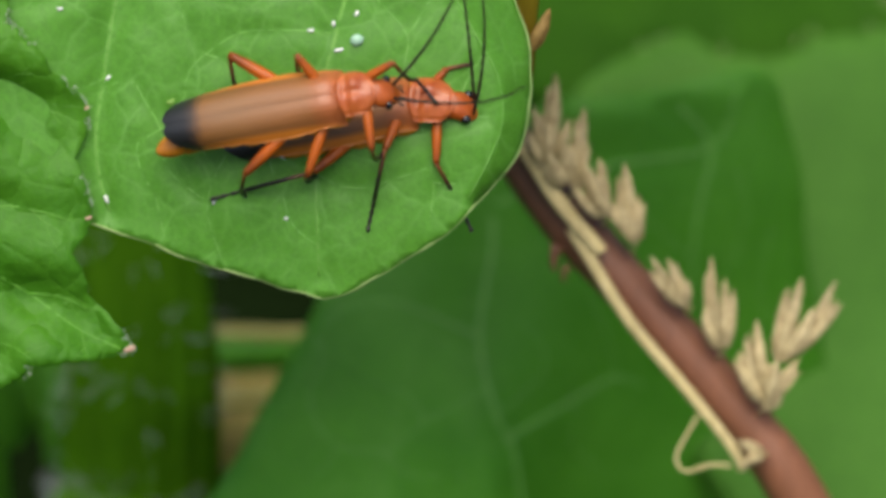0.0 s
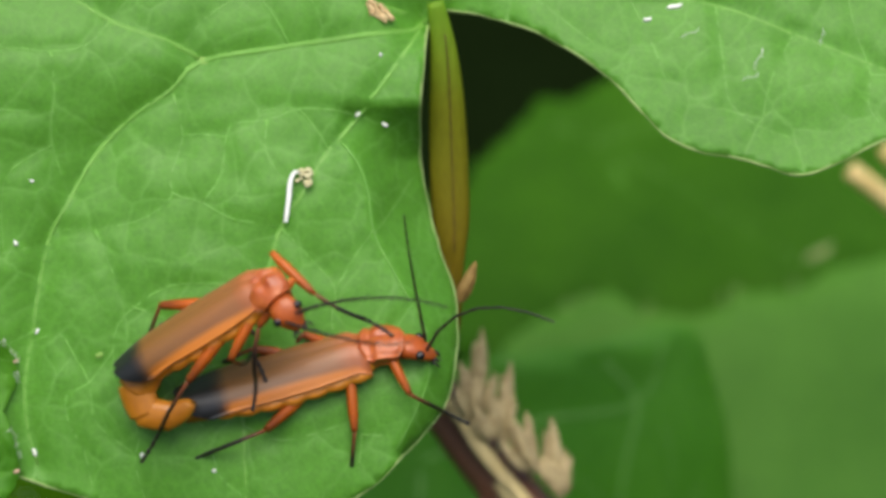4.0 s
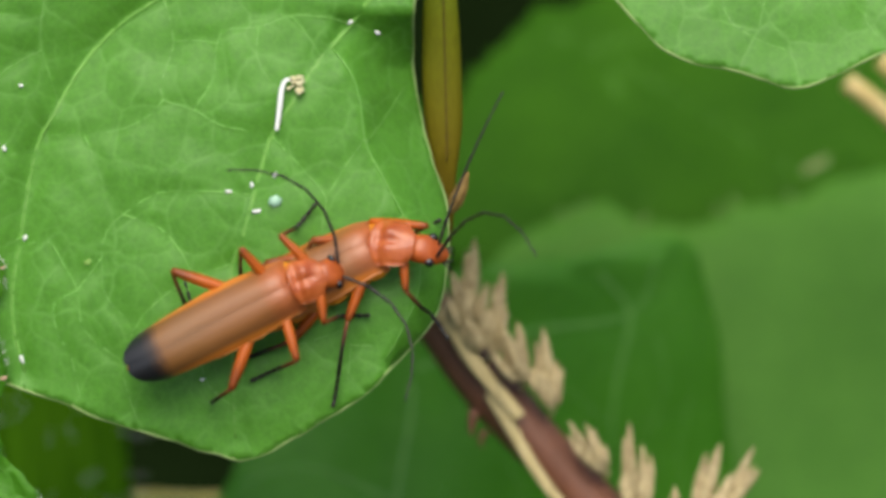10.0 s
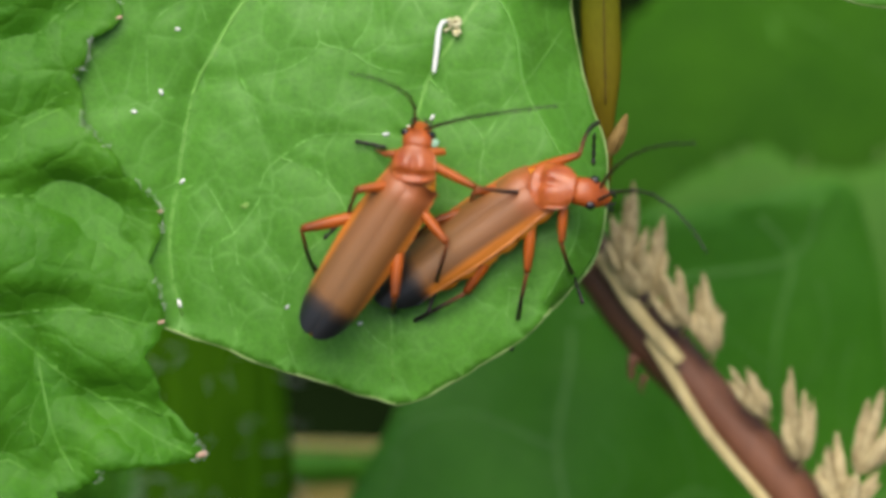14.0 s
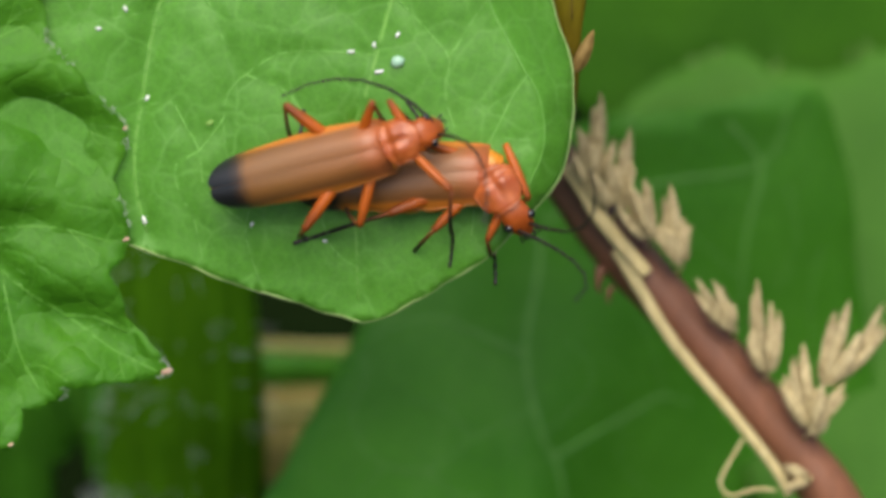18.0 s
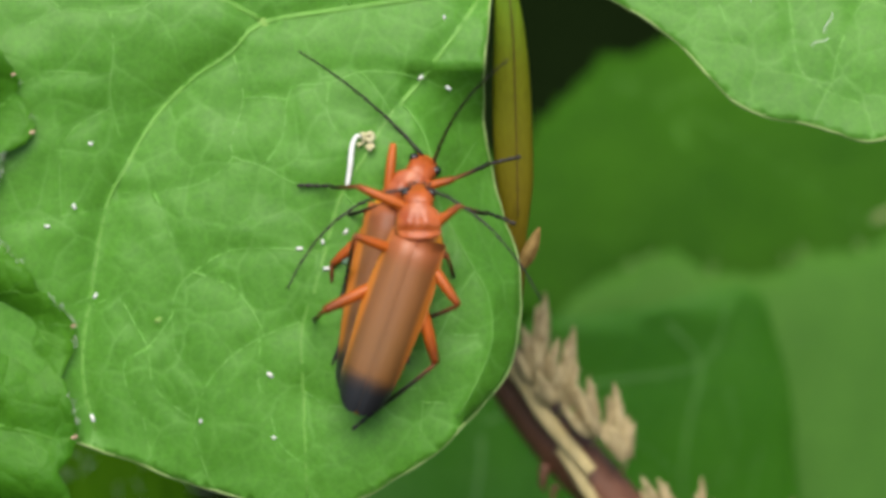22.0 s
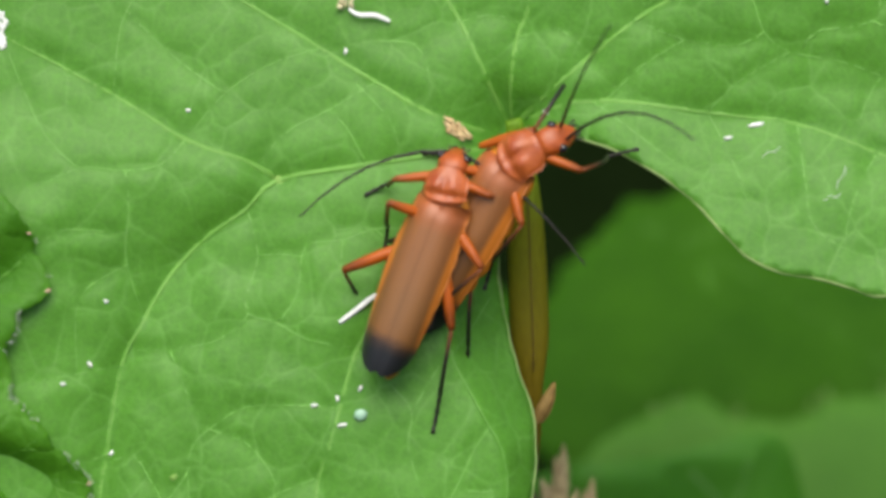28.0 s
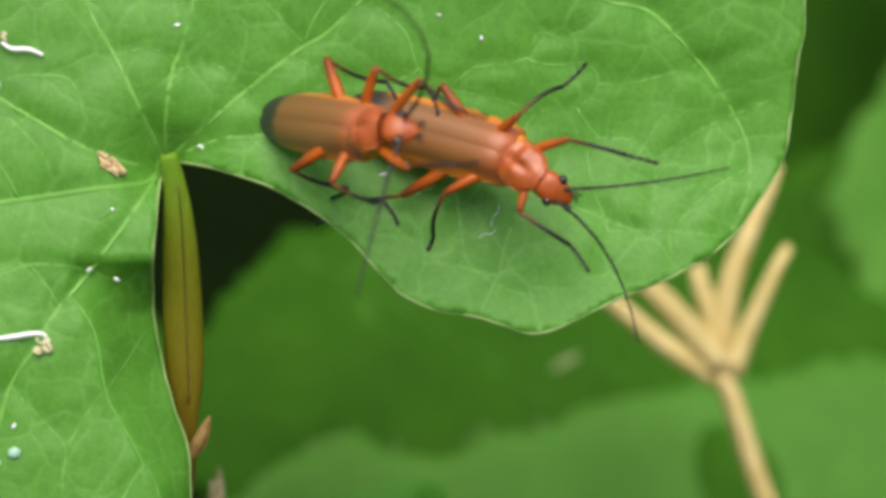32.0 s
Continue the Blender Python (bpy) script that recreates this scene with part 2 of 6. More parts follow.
def elytra_material():
    """Brown wing cases: black ends, orange outer margins, fine lengthwise grain and a soft downy sheen."""
    m, nodes, links, bsdf = material("elytra_shell")
    vec = coords(nodes, links, 1.0)
    sep = nodes.new("ShaderNodeSeparateXYZ")
    links.new(vec, sep.inputs[0])
    wave = noise_tex(nodes, links, vec, 2.2, 3)
    add, mr, ab = nodes.new("ShaderNodeMath"), nodes.new("ShaderNodeMapRange"), nodes.new("ShaderNodeMath")
    add.operation, ab.operation = "MULTIPLY_ADD", "ABSOLUTE"
    add.inputs[1].default_value = 0.35
    links.new(wave, add.inputs[0])
    links.new(sep.outputs["X"], add.inputs[2])
    mr.inputs["From Min"].default_value, mr.inputs["From Max"].default_value = -5.8, 0.2
    links.new(add.outputs[0], mr.inputs["Value"])
    links.new(sep.outputs["Y"], ab.inputs[0])
    body = ramp(nodes, links, mr.outputs["Result"], [(0.0, (0.168, 0.066, 0.009)), (0.45, (0.21, 0.086, 0.015)), (0.85, (0.265, 0.096, 0.02)), (1.0, (0.32, 0.09, 0.02))])
    band = ramp(nodes, links, ab.outputs[0], [(0.0, (0.72, 0.68, 0.66)), (0.025, (1, 1, 1)), (0.42, (1.05, 1.05, 1.05)), (0.7, (0.86, 0.83, 0.8)), (0.8, (0.85, 0.8, 0.7))])
    body = mixed(nodes, links, 1.0, body, band, "MULTIPLY")
    side = ramp(nodes, links, ab.outputs[0], [(0.74, (0, 0, 0)), (0.86, (1, 1, 1))])
    body = mixed(nodes, links, side, body, (0.56, 0.17, 0.01))
    front = ramp(nodes, links, mr.outputs["Result"], [(0.84, (0, 0, 0)), (1.0, (0.6, 0.6, 0.6))])
    body = mixed(nodes, links, front, body, (0.42, 0.1, 0.02))
    black = ramp(nodes, links, mr.outputs["Result"], [(0.2, (1, 1, 1)), (0.24, (0.85, 0.85, 0.85)), (0.295, (0, 0, 0))])
    body = mixed(nodes, links, black, body, (0.004, 0.004, 0.005))
    g = noise_tex(nodes, links, coords(nodes, links, (0.8, 8, 8)), 1.0, 5, 0.6)
    col = mixed(nodes, links, 0.16, body, ramp(nodes, links, g, [(0.3, (0.55, 0.55, 0.55)), (0.7, (1.35, 1.35, 1.35))]), "MULTIPLY")
    links.new(col, bsdf.inputs["Base Color"])
    bsdf.inputs["Roughness"].default_value, bsdf.inputs["Specular IOR Level"].default_value = 0.47, 0.75
    bsdf.inputs["Sheen Weight"].default_value, bsdf.inputs["Sheen Roughness"].default_value = 0.06, 0.45
    pits = noise_tex(nodes, links, vec, 16, 2)
    links.new(bumped(nodes, links, pits, 0.3, 0.02, bumped(nodes, links, g, 0.5, 0.025)), bsdf.inputs["Normal"])
    return m


ELYTRA = elytra_material()
ORANGE = plain("orange_shell", (0.33, 0.05, 0.003), (0.5, 0.13, 0.03), 2.2, 0.4, 0.5, 0.05, 0.45, coat=0.3)
HEAD_SHELL = plain("head_shell", (0.31, 0.052, 0.004), (0.44, 0.098, 0.015), 2.4, 0.4, 0.35, 0.02, 0.4, coat=0.2)
# Yellow-orange underside; base colour raised to include light bounced up from the leaf.
BELLY = along("bounce_lit_abdomen", [(0.0, (0.5, 0.15, 0.009)), (1.0, (0.62, 0.225, 0.014))], -5.6, 0, 0.35, grain=(4, 2, 2), coat=0.2)
TAIL = plain("abdomen_tip_skin", (0.38, 0.13, 0.009), (0.54, 0.205, 0.014), 1.5, 0.35, 0.3, 0.03, 0.4, coat=0.2)
STALK = plain("hairy_stalk_skin", (0.055, 0.165, 0.002), (0.09, 0.235, 0.005), 0.9, 0.7, 0.5, 0.08, 0.05, stretch=(3, 3, 0.4))
EYE = plain("black_eye", (0.006, 0.006, 0.007), (0.012, 0.011, 0.012), 6, 0.15, 0.2, 0.01, 0.6)
BLACK = plain("black_limb", (0.01, 0.008, 0.007), (0.026, 0.018, 0.014), 4, 0.4)
FEMUR = along("orange_thigh", [(0.0, (0.44, 0.1, 0.005)), (0.7, (0.4, 0.083, 0.005)), (1.0, (0.2, 0.045, 0.006))], 0, 1.9, 0.42, 0.3, coat=0.08)
TIBIA = along("darkening_shin", [(0.0, (0.22, 0.055, 0.01)), (0.2, (0.11, 0.033, 0.01)), (0.5, (0.018, 0.012, 0.01)), (1.0, (0.012, 0.01, 0.009))], 0, 1.8, 0.4)


# ---- building helpers ----
def link(name, verts, faces, mat, parent=None, smooth=True, m=None):
    """A mesh from millimetre vertices, in the local picture space or in its parent's space."""
    me = bpy.data.meshes.new(name)
    me.from_pydata([(x * MM, y * MM, z * MM) for x, y, z in verts], [], faces)
    me.materials.append(mat)
    if smooth:
        me.polygons.foreach_set("use_smooth", [True] * len(me.polygons))
    me.update()
    ob = new(name, me)
    if parent:
        ob.parent = parent
        if m:
            ob.matrix_basis = m
    else:
        ob.matrix_world = VIEW @ (m or Matrix())
    return ob


def thing(name, label, category, group="", at=(0, 0, 0)):
    ob = new(name)
    ob.empty_display_size = 0.002
    ob.matrix_world = VIEW @ Matrix.Translation(local(*at))
    return tagged(ob, label, category, group)


def spline(pts, step, closed=False):
    """Catmull-Rom through points of any dimension, sampled about every step."""
    p = [np.array(q, float) for q in pts]
    n, out = len(p), []
    for i in range(n if closed else n - 1):
        a, b, c, d = (p[(i + k) % n] if closed else p[min(max(i + k, 0), n - 1)] for k in (-1, 0, 1, 2))
        k = max(1, int(np.linalg.norm(c - b) / step))
        for j in range(k):
            t = j / k
            out.append(0.5 * (2 * b + (c - a) * t + (2 * a - 5 * b + 4 * c - d) * t * t + (3 * b - a - 3 * c + d) * t ** 3))
    if not closed:
        out.append(p[-1])
    return out


def inside(px, pz, poly):
    x0, z0 = poly[:, 0], poly[:, 1]
    x1, z1 = np.roll(x0, -1), np.roll(z0, -1)
    hit = ((z0 > pz) != (z1 > pz)) & (px < (x1 - x0) * (pz - z0) / (z1 - z0 + 1e-12) + x0)
    return hit.sum() % 2 == 1


def sheet(outline, depth, spacing, thick, rng):
    """A leaf blade: the outline filled with small triangles, its depth given by depth(x, z), with a real thickness."""
    poly = np.array(outline)
    pts = [Vector(p) for p in outline]
    edges = [(i, (i + 1) % len(pts)) for i in range(len(pts))]
    (x0, z0), (x1, z1) = poly.min(0), poly.max(0)
    row = 0
    z = z0 + spacing * 0.5
    while z < z1:
        x = x0 + spacing * (0.5 if row % 2 else 0.0)
        while x < x1:
            q = (x + rng.uniform(-0.12, 0.12) * spacing, z + rng.uniform(-0.12, 0.12) * spacing)
            if inside(*q, poly) and ((poly - q) ** 2).sum(1).min() > (0.55 * spacing) ** 2:
                pts.append(Vector(q))
            x += spacing
        z += spacing * 0.87
        row += 1
    v, _, f, *_ = delaunay_2d_cdt(pts, edges, [], 1, 1e-6)
    top = [(p.x, depth(p.x, p.y), p.y) for p in v]
    n = len(top)
    verts = top + [(x, y + thick, zz) for x, y, zz in top]
    faces, count = [], {}
    for t in f:
        a, b, c = (v[i] for i in t)
        t = list(t) if (b - a).cross(c - a) > 0 else list(reversed(t))
        faces += [t, [i + n for i in reversed(t)]]
        for i in range(3):
            e = (t[i], t[(i + 1) % 3])
            count[e] = count.get(e, 0) + 1
    for (i, j) in count:
        if (j, i) not in count:
            faces.append([j, i, i + n, j + n])
    return verts, faces


def tube(path, radius, sides=8, flat=1.0, cap=True):
    """A tapered tube along 3D points; radius(t) for t from 0 to 1. flat squeezes it in depth."""
    p = [Vector(q) for q in path]
    verts, faces = [], []
    ref = Vector((0, -1, 0))
    for i, q in enumerate(p):
        d = (p[min(i + 1, len(p) - 1)] - p[max(i - 1, 0)]).normalized()
        if abs(d.dot(ref)) > 0.97:
            ref = Vector((0, 0, 1))
        s = d.cross(ref).normalized()
        u = s.cross(d)
        r = radius(i / (len(p) - 1))
        for k in range(sides):
            a = 2 * math.pi * k / sides
            verts.append(tuple(q + s * (r * math.cos(a)) + u * (r * flat * math.sin(a))))
    for i in range(len(p) - 1):
        for k in range(sides):
            a, b = i * sides + k, i * sides + (k + 1) % sides
            faces.append([a, b, b + sides, a + sides])
    if cap:
        faces += [list(range(sides))[::-1], list(range(len(verts) - sides, len(verts)))]
    return verts, faces


def joined(pieces):
    verts, faces = [], []
    for v, f in pieces:
        n = len(verts)
        verts += v
        faces += [[i + n for i in q] for q in f]
    return verts, faces


def seg_dist(x, z, line):
    """Distance from a point to a polyline (numpy array of x, z)."""
    a, b = line[:-1], line[1:]
    ab, ap = b - a, np.array((x, z)) - a
    t = np.clip((ap * ab).sum(1) / ((ab ** 2).sum(1) + 1e-9), 0, 1)
    return np.sqrt(((ap - ab * t[:, None]) ** 2).sum(1).min())


def vein_tube(line, depth, w0, w1, sides=6, lift=0.0):
    pts = [(x, depth(x, z) - lift, z) for x, z in line]
    return tube(pts, lambda t: w0 + (w1 - w0) * t, sides, 0.1)


def branchlets(line, rng, every, length, side_angle, bounds, sides=(-1, 1)):
    """Side veins that leave a main vein alternately and bend towards its tip."""
    out, run, side = [], every * 0.7, 1
    for i in range(1, len(line) - 2):
        d = line[i + 1] - line[i]
        run -= np.linalg.norm(d)
        if run > 0:
            continue
        run, side = every * rng.uniform(0.75, 1.25), -side
        if side not in sides:
            continue
        ang = math.atan2(d[1], d[0]) + side * side_angle * rng.uniform(0.85, 1.15)
        L, p, pts = length * rng.uniform(0.7, 1.15) * (1 - 0.5 * i / len(line)), np.array(line[i]), [np.array(line[i])]
        for k in range(14):
            ang -= side * 0.045 + rng.uniform(-0.15, 0.15)
            p = p + np.array((math.cos(ang), math.sin(ang))) * L / 14
            if not inside(*p, bounds):
                break
            pts.append(p)
        if len(pts) > 5:
            out.append(np.array(pts))
    return out


def leaf(name, label, outline, depth, veins, blade_mat, vein_mat, spacing, thick=0.14, wave=0.05, w0=0.09, every=2.4, seed=1, side=3.2, group="", step=0.3, margin=None, loops=(), groove=0.11, fine=True, lift=0.01, teeth=0.0, net_mat=None, spread=0.42, raised=0.0):
    """One leaf: blade, main veins as parts (the first one raised out of its crease), and a joined net of side veins."""
    rng = random.Random(seed)
    if teeth:
        rim = []
        for k, (p, q) in enumerate(zip(outline, outline[1:] + outline[:1])):
            p, q = Vector(p), Vector(q)
            n = max(1, int((q - p).length / 0.16))
            side_dir = Vector(((q - p).y, -(q - p).x)).normalized()
            for i in range(n):
                t = i / n
                rim.append(tuple(p.lerp(q, t) - side_dir * teeth * (math.sin(math.pi * t) - 0.45 * abs(math.sin(3 * math.pi * t + 0.4 * k)))))
    else:
        rim = spline(outline, step, True)
    rim = [(p[0] + wave * noise.noise((p[0] * 1.3, p[1] * 1.3, seed)), p[1] + wave * noise.noise((p[1] * 1.3, p[0] * 1.3, seed + 9))) for p in rim]
    lines = [np.array(spline(v, 0.35)) for v in veins]
    runs = [np.array(spline(lp, 0.3)) for lp in loops]
    if runs:
        heads, tails = np.concatenate([r[:-1] for r in runs]), np.concatenate([r[1:] for r in runs])
        spans = tails - heads
        lengths = (spans ** 2).sum(1) + 1e-9

    def net_dist(x, z):
        ap = np.array((x, z)) - heads
        t = np.clip((ap * spans).sum(1) / lengths, 0, 1)
        return math.sqrt(((ap - spans * t[:, None]) ** 2).sum(1).min())

    def relief(x, z):
        y = depth(x, z)
        for ln in lines:
            dd = seg_dist(x, z, ln)
            y += groove * math.exp(-(dd / spread) ** 2)
        if len(loops):
            y += 0.55 * groove * math.exp(-(net_dist(x, z) / 0.28) ** 2)
        return y

    top = thing(name, label, "leaf", group)
    link("blade", *sheet(rim, relief, spacing, thick, rng), blade_mat, top)
    bounds = np.array(rim)
    net = [vein_tube(r, relief, w0 * 0.36, w0 * 0.22, 5, max(0.004, 0.7 * lift)) for r in runs]
    for n, ln in enumerate(lines):
        keep = [p for p in ln if inside(*p, bounds)]
        if len(keep) < 3:
            continue
        ln = np.array(keep)
        link("vein", *vein_tube(ln, relief, w0, w0 * (0.4 if n else 0.5), 7, lift + (0 if n else raised)), vein_mat, top)
        for b in branchlets(ln, rng, every, side, 0.85, bounds) if fine else ():
            net.append(vein_tube(b, relief, w0 * 0.38, w0 * 0.18, 5, 0.004))
            for c in branchlets(b, rng, every * 0.5, side * 0.45, 1.0, bounds) if fine else ():
                net.append(vein_tube(c, relief, w0 * 0.24, w0 * 0.13, 4, 0.002))
    if margin:
        link("margin", *tube([(x, relief(x, z) + 0.04, z) for x, z in rim + rim[:1]], lambda t: margin[1] * (1 + 0.15 * math.sin(t * 400)), 6, 1.0, False), margin[0], top)
    if net:
        tagged(link("venation", *joined(net), net_mat or vein_mat, top), kind="stuff")
    return top, relief, bounds


# ---- ground ----
GROUND_Z = 0.0
S = 400.0
ground = new("ground", bpy.data.meshes.new("ground"))
bm = bmesh.new()
bmesh.ops.create_grid(bm, x_segments=60, y_segments=60, size=1.0)
for v in bm.verts:
    r = max(abs(v.co.x), abs(v.co.y))
    k = 0.35 * r + (S - 0.35) * r ** 9
    v.co *= k / max(r, 1e-6)
    v.co.z = GROUND_Z + (0.006 * noise.noise(v.co * 22) + 0.003 * noise.noise(v.co * 70) if k < 2 else 0)
bm.to_mesh(ground.data)
bm.free()
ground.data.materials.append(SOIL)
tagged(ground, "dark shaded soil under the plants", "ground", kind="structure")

# ---- the bindweed leaf that the beetles walk on ----
OUTLINE = [(2.4, 10.3), (3.3, 10.2), (5.25, 9.55), (7.3, 8.25), (8.6, 6.85), (9.7, 5.95), (11.7, 5.5), (13.2, 5.0), (14.3, 5.35), (15.6, 6.0), (17.8, 6.9), (19.3, 7.9), (20.6, 9.6),
           (21.1, 10.6), (21.4, 12.6), (21.7, 15.4), (20.8, 17.0), (17.5, 18.2), (11, 19.0), (4, 19.8), (-2, 20.6), (-8, 20.0), (-15, 18.4), (-20, 15.8), (-23, 12), (-22, 6), (-18, 0), (-14, -2.8),
           (-10.6, -3.95), (-9.2, -4.4), (-7.8, -5.0), (-5.8, -5.6), (-4.2, -6.1), (-3.2, -6.2), (-1.4, -5.3), (0.1, -4.3), (1.1, -3.4), (2.3, -2.0), (2.75, -0.5), (2.8, 0.5), (2.7, 1.7),
           (2.1, 3.6), (1.75, 5.4), (1.7, 6.9), (1.8, 8.4), (1.95, 9.8)]
FOLD = [(2.1, 10.2), (1.6, 9.75), (-0.2, 9.5), (-2.3, 9.2), (-5.0, 8.75), (-5.95, 7.9), (-7.3, 6.95), (-8.35, 5.8), (-9.1, 4.5), (-9.8, 3.1), (-10.25, 0.5), (-10.5, -1.2), (-10.4, -2.6), (-10.1, -3.6)]
LOBE = [(1.9, 9.9), (1.2, 8.9), (0.45, 7.9), (-0.3, 6.9), (-1.1, 5.95), (-1.9, 4.7), (-2.6, 3.6), (-3.1, 1.9), (-3.45, 0.6), (-3.8, -0.3), (-3.85, -1.2), (-3.8, -2.5), (-3.7, -5.6)]
HEM = [(-0.75, 6.25), (-0.25, 5.6), (0.05, 4.8), (0.25, 3.4), (0.75, 2.4), (1.4, 1.2), (1.78, 0.5), (1.9, -0.9), (1.4, -2.2), (0.85, -3.2)]
MAIN_VEINS = [FOLD, LOBE, [(2.1, 10.4), (1.45, 11.7), (0.6, 13.6), (-0.3, 15.4), (-2, 21)], [(2.2, 10.5), (2.15, 11.6), (2.35, 13.1), (3.0, 15.2), (5, 25)], [(2.3, 10.5), (3.5, 11.6), (5.9, 13.5), (8.0, 15.1), (14, 22)],
              [(1.8, 10.2), (1.2, 10.25), (-0.3, 10.75), (-2.0, 11.75), (-3.7, 12.8), (-8, 15.6), (-14, 20)], [(2.6, 10.6), (4.6, 11.1), (8.1, 10.7), (10.8, 10.3), (13.2, 9.4), (16.6, 8.0)],
              [(-5.0, 8.8), (-5.9, 9.3), (-7.8, 10.0), (-10, 11.4), (-14, 13.6)], [(14.0, 16.6), (15.45, 15.2), (16.9, 14.8), (18.5, 13.2), (19.55, 11.65), (20.0, 10.4), (19.85, 9.1), (19.2, 7.9)]]
# side veins: the lobe that hangs beside the stalk, then the outer blade, then the other lobe and the blade round the hub
LOBE_NET = [[(-5.9, 7.8), (-5.6, 6.45), (-5.9, 5.4), (-5.9, 4.7), (-5.0, 4.4), (-4.1, 3.9), (-2.7, 3.65)], [(-5.9, 4.7), (-6.3, 4.2), (-7.3, 3.75), (-9.3, 3.6)], [(-5.0, 4.4), (-4.4, 5.25), (-4.15, 6.7), (-3.0, 6.9), (-2.0, 7.25), (-0.8, 7.2), (-0.2, 7.0)],
            [(-3.0, 6.9), (-3.05, 5.95), (-2.6, 5.2)], [(-5.6, 6.45), (-5.0, 6.5), (-4.2, 6.4)], [(-8.3, 3.6), (-7.9, 2.7), (-7.6, 1.8), (-7.1, 1.2)], [(-3.8, -0.3), (-5.0, -0.75), (-5.9, -1.3), (-6.7, -2.2), (-7.1, -3.5), (-6.7, -5.0)],
            [(-5.1, -0.85), (-5.15, -2.2), (-4.8, -3.1), (-4.5, -4.0), (-3.8, -4.6)], [(-3.2, 1.8), (-4.6, 1.9), (-6.0, 1.85), (-7.1, 1.2), (-7.6, 0.7), (-7.75, -0.1), (-7.6, -1.3), (-6.8, -2.1)]]
LOBE_EDGE = [[(-10.2, 0.2), (-9.4, 0.4), (-8.9, -0.35), (-8.5, -1.1), (-8.3, -2.3), (-7.2, -3.2)], [(-7.75, -0.1), (-8.5, -1.1), (-9.2, -1.5), (-9.1, -2.4), (-8.7, -3.1), (-8.4, -4.5)], [(-7.1, 1.2), (-6.0, 0.8), (-5.3, 0.0), (-5.0, -0.7)],
             [(1.4, 1.2), (1.0, 0.65), (0.35, -0.65), (-0.3, -1.95), (-0.2, -2.75), (-0.3, -3.8)], [(0.35, -0.65), (1.1, -0.75), (1.85, -0.7)], [(-0.2, -2.75), (0.8, -2.8)], [(-2.6, 3.6), (-1.5, 2.4), (-0.95, 1.7), (-1.05, 0.5), (-0.4, -1.5)], [(-0.95, 1.7), (-0.35, 2.7), (0.2, 3.5)],
             [(-3.8, -2.4), (-2.6, -2.9), (-0.4, -2.3)], [(-1.1, 5.95), (-2.0, 7.2), (-3.2, 7.2)], [(0.25, 3.4), (0.9, 4.3), (1.45, 5.2)]]
OUTER_NET = [[(-7.8, 10.0), (-8.5, 9.25), (-9.6, 9.05), (-10.9, 9.15), (-12.2, 8.6)], [(-9.6, 9.05), (-9.5, 7.9), (-9.6, 6.4), (-9.1, 4.6)], [(-9.5, 7.2), (-10.1, 7.2), (-11.5, 7.25), (-12.2, 6.8)], [(-9.8, 3.15), (-11.1, 2.9), (-12.2, 2.7)], [(-10.2, 0.5), (-11.3, 0.0)], [(-9.6, 6.2), (-11.0, 5.2), (-11.1, 3.0)],
             [(-2.0, 11.75), (-3.4, 10.9), (-4.6, 10.3), (-5.6, 9.3)], [(-2.3, 9.2), (-2.8, 10.2), (-3.4, 10.9)], [(-3.7, 12.8), (-5.2, 12.3), (-6.6, 11.4), (-7.8, 10.0)], [(-8.0, 15.6), (-9.6, 14.0), (-10, 11.4)], [(-6.6, 11.4), (-8.2, 12.6), (-9.6, 14.0)], [(-11.0, 9.1), (-12.2, 10.4), (-13.4, 13.2)]]
RIGHT_NET = [[(8.5, 15.0), (9.4, 14.2), (9.8, 13.1), (10.6, 12.5), (12.2, 12.2), (13.4, 11.75)], [(9.8, 13.1), (9.0, 12.7), (7.4, 12.9), (6.0, 13.5)], [(11.0, 12.6), (11.4, 13.1), (13.1, 13.4), (13.4, 14.2), (14.2, 14.0), (14.7, 14.2)], [(13.1, 13.4), (13.7, 13.2), (15.0, 13.2), (15.3, 12.6), (14.65, 11.9), (13.4, 11.75), (12.6, 10.2)],
             [(15.3, 12.6), (16.6, 12.7), (18.4, 13.2)], [(14.65, 11.9), (15.3, 11.0), (16.4, 10.9), (17.0, 10.25), (17.0, 9.3), (16.8, 8.1)], [(15.3, 11.0), (14.95, 10.6), (15.1, 9.5), (15.5, 8.2), (15.4, 7.1), (15.9, 6.5)], [(19.55, 11.7), (18.1, 11.0), (17.0, 10.25)], [(19.9, 10.0), (18.7, 9.3), (17.45, 8.1)]]
RIGHT_EDGE = [[(15.5, 8.1), (17.4, 8.1), (19.2, 7.9)], [(17.4, 8.0), (17.4, 7.0)], [(10.8, 10.3), (11.0, 8.4), (11.2, 7.2), (12.1, 6.5), (13.0, 6.2)], [(13.2, 9.4), (12.4, 7.9), (12.1, 6.5)], [(15.0, 13.2), (14.7, 14.2), (15.4, 15.1)], [(20.1, 13.7), (18.6, 13.2)], [(19.5, 11.65), (20.6, 12.1)], [(8.1, 10.7), (8.8, 9.2), (9.2, 8.0)], [(4.6, 11.1), (6.0, 10.0), (7.0, 9.2)]]
